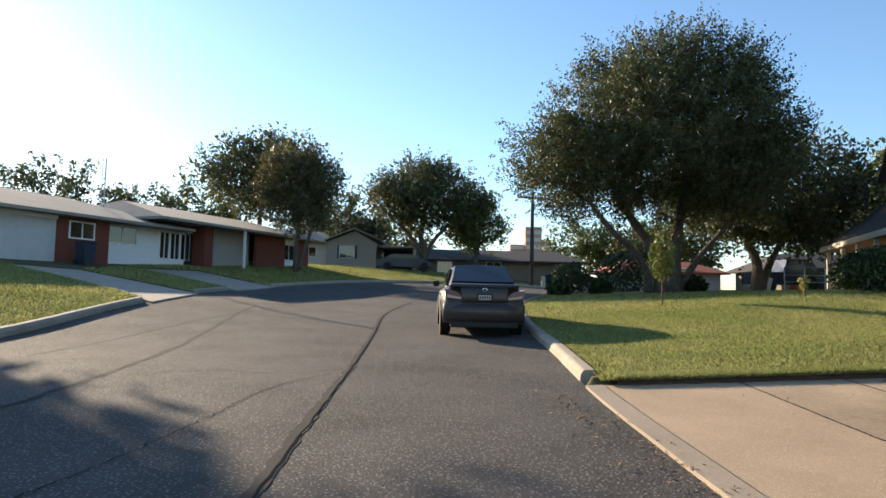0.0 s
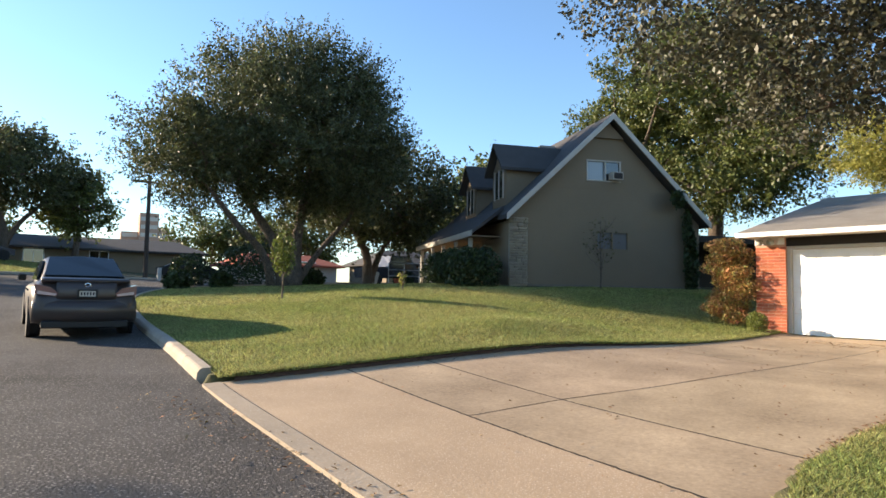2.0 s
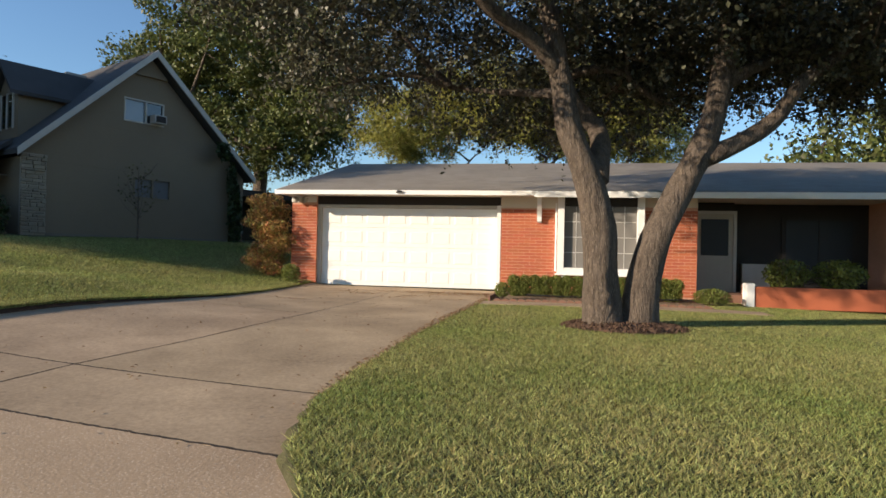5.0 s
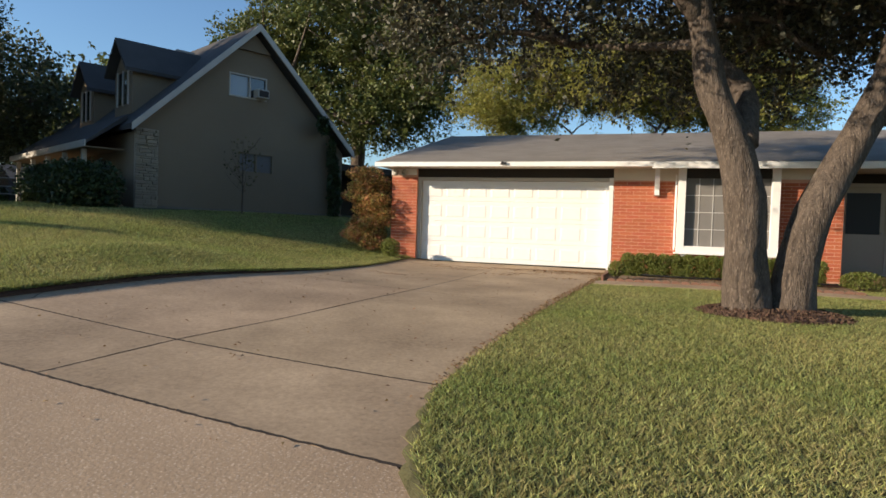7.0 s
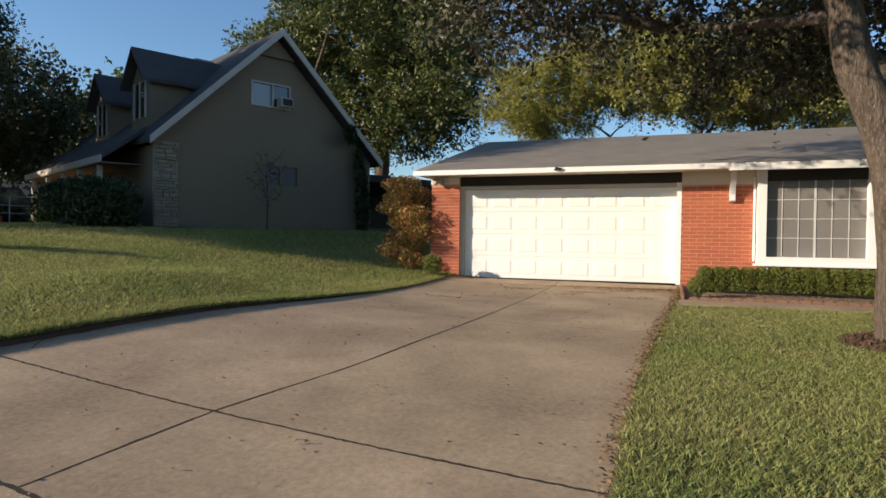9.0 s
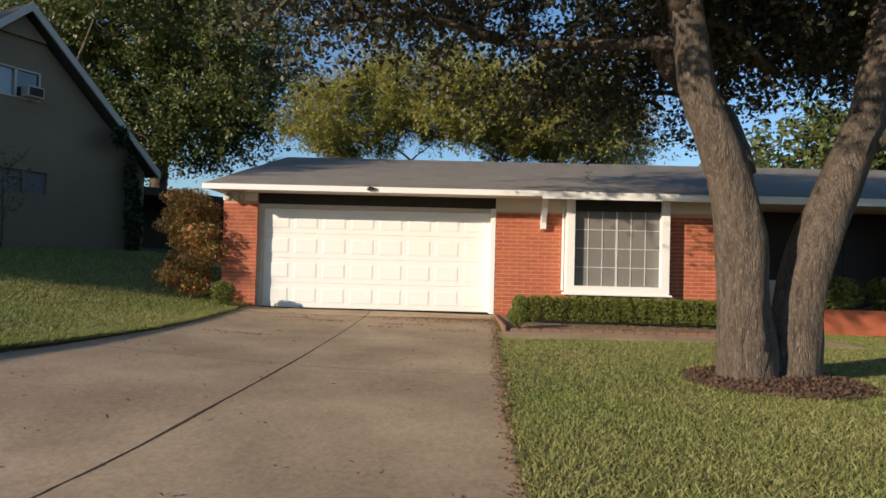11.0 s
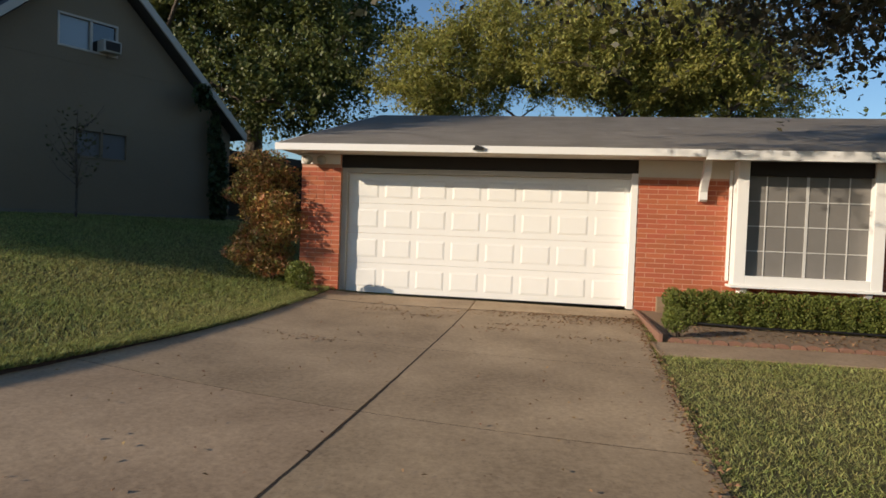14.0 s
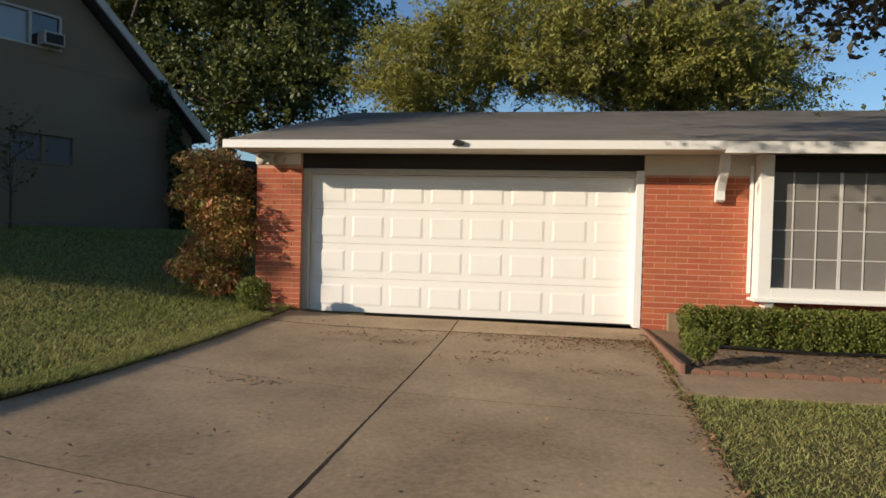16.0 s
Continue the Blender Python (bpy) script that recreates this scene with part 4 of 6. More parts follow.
# large multi-stemmed oak on the corner lot
TX, TY = 15.2, 17.6
tree("oak_tree", "broad multi-trunked live oak with dense dark crown", (TX, TY, hz(TX, TY) + 0.05),
     [([(0, 0, 0), (-0.3, 0.2, 1.6), (-1.2, 0.6, 3.2), (-2.2, 0.5, 5.0)], (0.3, 0.1)), ([(0.3, -0.2, 0), (0.5, 0, 1.8), (0.9, 0.2, 3.6), (1.2, 0.2, 6)], (0.32, 0.1)),
      ([(-0.4, 0.2, 0), (-1.0, -0.2, 1.2), (-2.4, -0.6, 2.4), (-3.6, -0.9, 3.6)], (0.2, 0.07)), ([(0.5, 0.1, 0), (1.4, -0.3, 1.5), (2.6, -0.7, 3.0)], (0.18, 0.07))],
     [(0, 0, 6.4, 4.8, 4.8, 3.5), (-2.8, 0.5, 4.9, 3.3, 3.3, 2.0), (2.6, -1.0, 4.9, 2.8, 2.9, 2.0), (0.8, -0.5, 8.1, 3.4, 3.4, 2.0), (-4.3, 0.3, 5.2, 2.0, 2.6, 1.9), (3.6, 0.5, 5.6, 2.2, 2.6, 2.2)],
     1250, 150, 0.36, 0.068, LEAF_OAK, 8, limbs=60)
tree("oak_tree", "spreading live oak beyond the corner lawn", (22.5, 22.5, hz(22.5, 22.5)),
     [([(0, 0, 0), (0, 0, 1.5), (-0.6, 0.3, 3.0)], (0.32, 0.14)), ([(0.2, 0, 0.3), (0.9, 0.1, 1.8), (2.0, 0.2, 3.2)], (0.22, 0.1))],
     [(0, 0, 5.0, 5.0, 5.0, 2.6), (1.5, 0, 3.4, 3.2, 3.2, 1.4)], 420, 80, 0.45, 0.12, LEAF_OAK, 21, limbs=40)
# behind the gabled house
tree("broadleaf_tree", "tall broadleaf tree with heavy green crown behind the houses", (36.5, 10.0, 1.0),
     [([(0, 0, 0), (0, 0, 4), (0.3, 0, 8)], (0.5, 0.25)), ([(0.5, 0.6, 0), (1.6, 0.9, 4.5), (2.5, 1.2, 7)], (0.35, 0.18))],
     [(0, 0.5, 10.5, 6, 6.5, 4.6), (-1.5, -4.2, 8.6, 4, 3.2, 3.2), (0, 5, 8.5, 4.5, 4, 3.6), (0, 0.5, 13.4, 4, 4.4, 2.6), (-1, 0.5, 6.0, 4.4, 4.6, 1.8), (-1.5, -3.0, 5.6, 3.2, 2.4, 1.5)], 820, 150, 0.5, 0.115, LEAF_BROAD, 31, limbs=50)
# feathery trees behind the brick house
tree("feathery_tree", "yellow-green feathery tree with arching bare limbs behind the roof", (33.5, -3.0, 0.2),
     [([(0, 0, 0), (0, 0.4, 2.2), (0.2, 1.4, 4.2)], (0.3, 0.14)), ([(0.2, -0.3, 0), (0.2, -1.0, 2.4), (0, -2.4, 4.4)], (0.26, 0.12)), ([(0, 0.3, 1.0), (0, 1.8, 3.2), (0, 3.6, 4.8)], (0.2, 0.1))],
     [(0, 0.2, 8.0, 3.2, 3.8, 1.8), (-0.5, 4.0, 6.9, 2.4, 2.6, 1.2), (0, -4.2, 7.6, 3.0, 4.0, 1.9), (-0.5, 3.6, 6.0, 2.0, 2.4, 0.9), (-0.5, -1.5, 6.5, 2.4, 4.0, 0.7)], 680, 190, 0.36, 0.052, LEAF_LIGHT, 41, limbs=60, long=3.0)
tree("feathery_tree", "yellow-green feathery tree behind the roof", (34.5, -8.5, 0.2),
     [([(0, 0, 0), (0, -0.4, 2.4), (0.2, -1.0, 4.4)], (0.3, 0.14)), ([(0.2, 0.3, 0), (0.2, 1.6, 3.0), (0, 2.8, 4.6)], (0.24, 0.12))],
     [(0, 1.0, 7.3, 3.0, 3.6, 1.9), (0, -1.9, 6.4, 2.8, 2.5, 1.6)], 380, 190, 0.36, 0.055, LEAF_LIGHT, 43, limbs=36, long=2.4)
tree("broadleaf_tree", "pale green distant tree behind the roof", (44, -26, 0.2),
     [([(0, 0, 0), (0, 0, 4), (0.3, 0, 7)], (0.35, 0.15))], [(0, 0, 7, 4, 6, 3.0)], 170, 70, 0.8, 0.22, LEAF_BROAD, 47, limbs=30)
# across the street
tree("street_tree", "rounded tree with russet-green crown before the far ranch house", (-0.6, 34.5, hz(-0.6, 34.5)),
     [([(0, 0, 0), (0, 0, 2.5), (0.2, 0, 4)], (0.2, 0.1)), ([(0.2, 0, 0.3), (0.8, 0, 2.6), (1.2, 0, 4)], (0.14, 0.08))],
     [(0, 0, 5.4, 2.3, 2.3, 2.8)], 200, 80, 0.4, 0.11, LEAF_RUSSET, 51, limbs=30)
tree("street_tree", "dark green tree behind the far ranch house", (-4.5, 45, 2.6),
     [([(0, 0, 0), (0, 0, 3.5), (0.2, 0, 6)], (0.3, 0.12))], [(0, 0, 7.2, 4.6, 4.6, 3.0), (3, 0, 6.8, 3.2, 3.2, 2.6)], 320, 80, 0.5, 0.15, LEAF_OAK, 53, limbs=36)
tree("street_tree", "vase-shaped street tree with fine twigs", (8.8, 48.5, hz(8.8, 48.5)),
     [([(0, 0, 0), (0, 0, 2.2), (-0.4, 0, 3.6)], (0.4, 0.2)), ([(0.1, 0, 1.4), (1.2, 0, 3.2), (2.6, 0, 4.6)], (0.24, 0.1)), ([(0, 0, 1.5), (-1.4, 0, 3.4), (-3, 0, 4.8)], (0.24, 0.1))],
     [(0, 0, 6.6, 4.9, 4.9, 2.9)], 380, 75, 0.45, 0.14, LEAF_OAK, 55, limbs=60)
tree("street_tree", "street tree with yellowing green crown", (13.6, 50, hz(13.6, 50)),
     [([(0, 0, 0), (0.2, 0, 3), (0.4, 0, 5)], (0.3, 0.12))], [(0, 0, 5.0, 2.5, 2.5, 2.6)], 130, 70, 0.5, 0.17, LEAF_BROAD, 57, limbs=34)

# ---- gabled house next door ----
GABLE = pose(23.45, 7.72, 0, 0, 0, -26)


def gabled_house():
    h = thing("gabled_house", "tall taupe gabled house with stone corner and dormers, in shade", "house", GABLE)
    base, ez, az, w, deep = 0.9, 3.73, 7.6, 4.08, 10.0
    k = (az - ez) / w
    # gable walls with real openings cut as strips round the windows
    wins = [(-0.9, 0.54, 5.22, 6.03), (-0.5, 0.86, 2.62, 3.34)]
    wu = 3.95
    top = lambda u: az - 0.12 - k * abs(u)

    def wall_piece(u0, u1, z0, z1):
        pts = [(u0, z0), (u1, z0)]
        cand = [(u1, min(z1, top(u1)))]
        if u0 < 0 < u1 and z1 > top(max(abs(u0), abs(u1))):
            cand.append((0, min(z1, top(0))))
        cand.append((u0, min(z1, top(u0))))
        part("wall", one_prism(pts + cand, 1, 0.0, 0.18), SIDING, h)
    wall_piece(-wu, wins[1][0], base, 3.34), wall_piece(wins[1][1], wu, base, 3.34)
    wall_piece(wins[1][0], wins[1][1], base, wins[1][2])
    for s in (-1, 1):
        a, b = (-wu, wins[0][0]) if s < 0 else (wins[0][1], wu)
        wall_piece(a, b, 3.34, 9)
    wall_piece(wins[0][0], wins[0][1], 3.34, wins[0][2])
    wall_piece(wins[0][0], wins[0][1], wins[0][3], 9)
    part("wall", one_box(-wu, -wu + 0.18, 0.18, deep, base, 3.6), SIDING, h)
    part("wall", one_box(wu - 0.18, wu, 0.18, deep, base, 3.6), SIDING, h)
    part("wall", one_prism([(-wu, base), (wu, base), (wu, top(wu)), (0, top(0)), (-wu, top(-wu))], 1, deep, deep + 0.18), SIDING, h)
    part("foundation", one_box(-wu - 0.03, wu + 0.03, -0.04, 0.0, 0.8, 1.3), FOUNDATION, h, "dim concrete foundation course")
    part("collar_board", one_prism([(-0.62, 6.87), (0.62, 6.87), (0.0, top(0) - 0.02)], 1, -0.12, 0.0), SIDING, h, "boarded gable peak")
    # siding joints
    for z in (3.5, 4.9):
        part("siding_seam", one_box(-top_u(z, az, k), top_u(z, az, k), -0.008, 0.0, z, z + 0.02), SIDING, h)
    # windows
    for n, (u0, u1, z0, z1) in enumerate(wins):
        um = -0.12 if n == 0 else (u0 + u1) / 2
        trim = TRIM_GREY if n == 0 else SIDING
        f = part("window", one_box(u0, u1, 0.06, 0.08, z0, z1), BLIND_PANE if n == 0 else DUSTY_PANE, h, "sash window with drawn blind")
        for a, b, c, d in ((u0, u0 + 0.05, z0, z1), (u1 - 0.05, u1, z0, z1), (um - 0.03, um + 0.03, z0, z1), (u0 + 0.05, u1 - 0.05, z0, z0 + 0.05), (u0 + 0.05, u1 - 0.05, z1 - 0.05, z1)):
            part("frame", one_box(a, b, -0.02, 0.06, c, d), trim, f)
        if n == 0:
            part("dark_pane", one_box(um + 0.03, u1 - 0.05, 0.045, 0.06, z0 + 0.05, z1 - 0.05), DARK_GLASS, f, "dark open sash")
    # roof slabs
    for s in (-1, 1):
        e = w + 0.12
        part("roof", one_prism([(0, az), (s * e, az - k * e), (s * e, az - k * e + 0.16), (0, az + 0.17)], 1, -0.4, deep + 0.5), DARK_SHINGLE, h, "dark weathered shingle roof")
        part("rake_board", one_prism([(0, az - 0.06), (s * e, az - k * e - 0.06), (s * e, az - k * e + 0.17), (0, az + 0.18)], 1, -0.46, -0.4), TRIM_GREY, h, "pale grey rake board")
    # porch flare and posts
    part("porch_roof", one_prism([(-4.0, 4.0), (-5.2, 3.1), (-5.2, 3.2), (-4.0, 4.16)], 1, 0.5, deep), DARK_SHINGLE, h, "porch roof")
    part("porch_fascia", one_box(-5.24, -5.2, 0.5, deep, 3.02, 3.22), TRIM_GREY, h)
    part("porch_ceiling", one_box(-5.2, -4.1, 0.5, deep, 3.0, 3.03), SIDING, h)
    part("porch_floor", one_box(-5.2, -4.1, 0.5, deep, 0.8, 1.3), CONCRETE, h)
    for v in (1.2, 3.2, 5.2, 7.2, 9.4):
        part("porch_post", one_box(-5.1, -4.96, v, v + 0.14, 1.3, 3.0, 0.01), TRIM_GREY, h)
    for v in (2.2, 4.6, 7.0):
        part("porch_window", one_box(-4.13, -4.1, v, v + 1.0, 1.7, 2.75), DARK_GLASS, h)
    # dormers
    for v0, az_d, hw in ((1.95, 6.72, 0.8), (5.75, 6.55, 0.8)):
        face, lo = -3.65, az_d - 2.4
        back = -(az - az_d + 0.1) / k
        d = part("dormer", one_prism([(v0 - hw, lo), (v0 + hw, lo), (v0 + hw, az_d - 0.95), (v0, az_d - 0.1), (v0 - hw, az_d - 0.95)], 0, face, back), SIDING, h, "taupe roof dormer")
        for s in (-1, 1):
            part("roof", one_prism([(v0, az_d), (v0 + s * (hw + 0.22), az_d - 1.1), (v0 + s * (hw + 0.22), az_d - 0.98), (v0, az_d + 0.12)], 0, face - 0.3, back), DARK_SHINGLE, d)
        part("pane", one_box(face - 0.02, face, v0 - 0.45, v0 + 0.45, lo + 0.35, az_d - 1.0), DARK_GLASS, d)
        for a, b, c, e in ((v0 - 0.52, v0 - 0.45, lo + 0.3, az_d - 0.95), (v0 + 0.45, v0 + 0.52, lo + 0.3, az_d - 0.95), (v0 - 0.03, v0 + 0.03, lo + 0.3, az_d - 0.95)):
            part("frame", one_box(face - 0.05, face - 0.005, a, b, c, e), TRIM_GREY, d)
    # chimney and low rear carport
    part("chimney", one_box(-1.3, -0.6, 3.4, 4.1, 5.8, 7.3, 0.02), GREY_WALL, h, "weathered masonry chimney")
    part("carport_roof", one_box(4.2, 15, 1.6, 6.7, 3.3, 3.5), DARK_SHINGLE, h, "low flat carport roof")
    # fascia and rear wall both in the near-black brown
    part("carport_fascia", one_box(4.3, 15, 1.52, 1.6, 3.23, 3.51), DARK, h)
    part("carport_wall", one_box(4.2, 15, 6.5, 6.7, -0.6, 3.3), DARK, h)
    stone_corner(h)
    return h


def top_u(z, az, k):
    return (az - 0.2 - z) / k


def stone_corner(h):
    pier = part("stone_pier", one_box(-3.98, -3.27, -0.07, 0.0, 0.9, 3.7), MORTAR_PALE, h, "rough limestone corner pier")
    rs = random.Random(4)
    z = 1.0
    while z < 3.66:
        t = rs.uniform(0.07, 0.13)
        u = -3.98
        while u < -3.29:
            wd = min(rs.uniform(0.1, 0.36), -3.27 - u)
            if wd > 0.05:
                part("stone", one_box(u + 0.006, u + wd - 0.006, -0.12 + rs.uniform(-0.035, 0.03), -0.06, z + 0.006, min(z + t, 3.7) - 0.006, 0.012), STONE, pier)
            u += wd
        z += t


MORTAR_PALE = mat("pale_mortar", (0.34, 0.3, 0.24), rough=0.95, bump=0.3)
FOUNDATION = mat("dim_concrete", (0.2, 0.17, 0.13), (0.13, 0.11, 0.085), rough=0.95, bump=0.3)
gabled_house()
ac = thing("window_air_conditioner", "small white window air conditioner in the upper sash", "air conditioner", GABLE @ pose(0.27, 0, 5.27))
part("case", one_box(-0.22, 0.22, -0.3, 0.05, 0, 0.3, 0.015), TRIM_GREY, ac)
part("grille", one_box(-0.18, 0.18, -0.31, -0.3, 0.04, 0.26), DARK, ac, "dark grille")
part("cable", one_tube([(0.0, -0.01, 0.0), (0.02, -0.02, -0.05), (0.0, -0.01, -0.1)], [0.01] * 3, 5), BLACK, ac)

# ---- shrubs ----


def put(m, p):
    v = m @ Vector(p)
    return (v.x, v.y, v.z)


hb = put(GABLE, (-5.55, 1.7, 1.1))
bush("porch_hedge", "dark clipped hedge along the porch", (hb[0], hb[1], 1.05), [(x * 0.9 + y * 0.44, -x * 0.44 + y * 0.9, 0.7, 0.6, 0.75, 0.78) for x in (-0.3, 0.3) for y in (-2.6, -1.6, -0.6, 0.4, 1.4)], 16000, 0.075, LEAF_HEDGE, 61, 20, category="hedge")
tufts = np.random.default_rng(15)
NANDINA = [(tufts.normal(0, 0.13), tufts.normal(0, 0.19) + 0.06 * (z - 1), z, 0.38, 0.42, 0.2) for z in np.linspace(0.3, 2.22, 34)]
bush("nandina", "tall red and green nandina bush by the garage corner", (20.0, 1.45, 0.12), NANDINA, 24000, 0.028, LEAF_RED, 62, 30, 2.6)
bush("boxwood_ball", "small round clipped boxwood by the garage corner", (19.35, 0.5, 0.02), [(0, 0, 0.3, 0.24, 0.26, 0.25), (0, 0.05, 0.38, 0.2, 0.2, 0.18)], 3200, 0.022, LEAF_BOX, 63, 8)
bush("boxwood_ball", "small bright clipped boxwood at the bed corner", (17.72, -5.28, -0.02), [(0, 0, 0.17, 0.17, 0.18, 0.17)], 1800, 0.02, LEAF_BOX, 64, 8)
for i in range(8):
    y = -5.58 - i * 0.5
    bush("boxwood", "clipped boxwood in a low hedge row under the window", (18.9, y, -0.09), [(sx * 0.11, sy * (0.115 + 0.015 * sz), 0.29 + sz * 0.11, 0.15, 0.16, 0.16) for sx in (-1, 1) for sy in (-1, 1) for sz in (-1, 1)], 8000, 0.021, LEAF_BOX, 70 + i, 9, group="boxwoods under the window")
bush("boxwood_ball", "low spreading boxwood beside the porch step", (18.5, -9.9, -0.06), [(0, 0, 0.15, 0.3, 0.42, 0.2)], 3000, 0.022, LEAF_BOX, 81, 8)
bush("planter_shrub", "leafy shrub growing in the brick planter", (19.3, -11.7, 0.3), [(0, 0, 0.35, 0.4, 0.5, 0.35), (0, -1.1, 0.35, 0.4, 0.6, 0.35)], 2600, 0.05, LEAF_BOX, 82, 10)
bush("climbing_vine", "dark vine climbing the shaded gable corner", put(GABLE, (3.5, -0.15, 1.0)), [(0, 0, 1.2, 0.42, 0.14, 1.3), (-0.3, 0, 2.6, 0.25, 0.1, 0.7), (-0.9, 0, 3.6, 0.5, 0.08, 0.35)], 3600, 0.09, LEAF_HEDGE, 83, 8)
# saplings
def sapling(label, base, tall, r, n, leaf_mat, seed, bare=False):
    t = thing("sapling", label, "tree", pose(*base))
    rs = np.random.default_rng(seed)
    bm = bmesh.new()
    tube(bm, [(0, 0, -0.05), (0.02, 0, tall * 0.35), (0, 0.02, tall * 0.7), (0, 0, tall)], [0.03, 0.025, 0.015, 0.006], 7)
    part("trunk", bm, BARK, t)
    bm = bmesh.new()
    for k in range(14):
        a, z = rs.uniform(0, 6.28), rs.uniform(0.3, 0.8) * tall
        tube(bm, [(0, 0, z), (math.cos(a) * r * 0.5, math.sin(a) * r * 0.5, z + 0.25 * tall * 0.5), (math.cos(a) * r * 0.8, math.sin(a) * r * 0.8, z + 0.25 * tall)], [0.012, 0.008, 0.004], 5)
    tagged(part("twig_frame", bm, BARK, t), kind="stuff")
    p = blob_points(rs, n, [(0, 0, tall * 0.68, r, r, tall * 0.36)], 0.4)
    ob = new("crown", leaf_cloud("crown", p, 0.06, leaf_mat, rs, 1.8))
    ob.parent = t


def on_lawn(x, y):
    return (x, y, float(lawn_height(x, y)[0]) - 0.02)


sapling("young staked tree with light green leaves on the lawn", on_lawn(11.3, 9.9), 1.9, 0.36, 700, LEAF_BOX, 91)
sapling("thin bare-twigged crape myrtle before the gable", put(GABLE, (-0.9, -1.1, 1.1)), 2.5, 0.7, 160, LEAF_RUSSET, 92)
sapling("tiny seedling on the lawn", on_lawn(15.0, 9.3), 0.6, 0.15, 60, LEAF_LIGHT, 93)


def mulch_ring():
    bm = bmesh.new()
    rs = random.Random(3)
    n, cx, cy = 40, OAK[0], OAK[1] - 0.05
    ring = []
    for rr, zz in ((0.0, 0.08), (0.45, 0.07), (0.74, 0.03), (0.86, -0.06)):
        ring.append([bm.verts.new((cx + rr * (1 + rs.uniform(-0.06, 0.06)) * math.cos(6.2832 * k / n), cy + rr * 1.05 * (1 + rs.uniform(-0.06, 0.06)) * math.sin(6.2832 * k / n),
                                   float(lawn_height(cx, cy)[0]) + zz)) for k in range(n if rr else 1)])
    for k in range(n):
        bm.faces.new((ring[0][0], ring[1][k], ring[1][(k + 1) % n]))
        for a, b in zip(ring[1:], ring[2:]):
            bm.faces.new((a[k], b[k], b[(k + 1) % n], a[(k + 1) % n]))
    m = tagged(link_bm("mulch_ring", bm, MULCH), "dark shredded mulch ring round the oak trunks", "mulch", kind="structure")
    rg = np.random.default_rng(9)
    a, r = rg.uniform(0, 6.283, 2600), 0.9 * np.sqrt(rg.uniform(0.05, 1, 2600))
    x, y = cx + r * np.cos(a), cy + r * np.sin(a) * 1.05
    z = float(lawn_height(cx, cy)[0]) + np.interp(r, [0, 0.45, 0.74, 0.9], [0.1, 0.085, 0.045, 0.0])
    ob = new("bark_chips", leaf_cloud("bark_chips", np.stack([x, y, z], 1), 0.022, MULCH, rg, 2.2))
    ob.parent = m
    tagged(ob, kind="stuff")


mulch_ring()

# ---- bed edging ----
edging = thing("bed_edging", "scalloped terracotta edging along the planting bed", "garden edging", kind="structure")
bm = bmesh.new()
prof = [(-0.085, -0.1), (0.085, -0.1)] + [(0.085 * math.cos(a), 0.03 + 0.05 * math.sin(a)) for a in np.linspace(0, math.pi, 7)]
prism(bm, prof, 0, 0, 0.05)
scallop = bpy.data.meshes.new("scallop")
bm.to_mesh(scallop)
bm.free()
scallop.materials.append(RED_STEP)
for i in range(26):
    y = -5.2 - i * 0.175
    ob = new("scallop", scallop)
    ob.parent, ob.location = edging, (17.32 + random.uniform(-0.012, 0.012), y, hz(17.32, y) + 0.005)
    ob.rotation_euler = (random.uniform(-0.06, 0.06), random.uniform(-0.12, 0.12), random.uniform(-0.06, 0.06))
part("edge_board", one_box(17.3, 19.95, -5.05, -5.0, -0.15, 0.02, 0.005), RED_STEP, edging, "flat terracotta edge board")
hose = thing("garden_hose", "black hose lying along the planting bed", "hose")
part("hose", one_tube(curve_3d([(18.75, -5.5, 0.0), (18.6, -6.6, -0.01), (18.66, -7.6, -0.01), (18.6, -8.8, -0.01), (18.7, -9.6, 0.0)], 30), [0.018] * 30, 6), BLACK, hose)
rock = thing("corner_stone", "small reddish stone at the garage corner", "stone", pose(19.55, 0.32, hz(19.55, 0.32) + 0.02))
bm = bmesh.new()
bmesh.ops.create_icosphere(bm, subdivisions=2, radius=0.11)
for v in bm.verts:
    v.co *= 1 + 0.3 * noise.noise(v.co * 12)
    v.co.z *= 0.7
part("stone", bm, RED_STEP, rock)
pav = thing("paver", "square tan paver leaning by the brick wall", "paver", pose(19.9, -5.45, 0.0))
part("paver", one_box(-0.06, 0.04, -0.1, 0.1, -0.05, 0.24, 0.01), DIRT, pav)

# ---- parked car ----


def bowed(profile, half, bow):
    """A body panel: a profile of y and z carried across the car, its ends curved forward."""
    bm = bmesh.new()
    rows = []
    for x in np.linspace(-half, half, 21):
        u = abs(x / half)
        rows.append([bm.verts.new((x, y + bow * u ** 3, z)) for y, z in profile])
    for a, b in zip(rows, rows[1:]):
        for k in range(len(profile) - 1):
            bm.faces.new((a[k], a[k + 1], b[k + 1], b[k]))
    bm.faces.new(rows[0]), bm.faces.new(rows[-1][::-1])
    bmesh.ops.recalc_face_normals(bm, faces=bm.faces)
    return bm


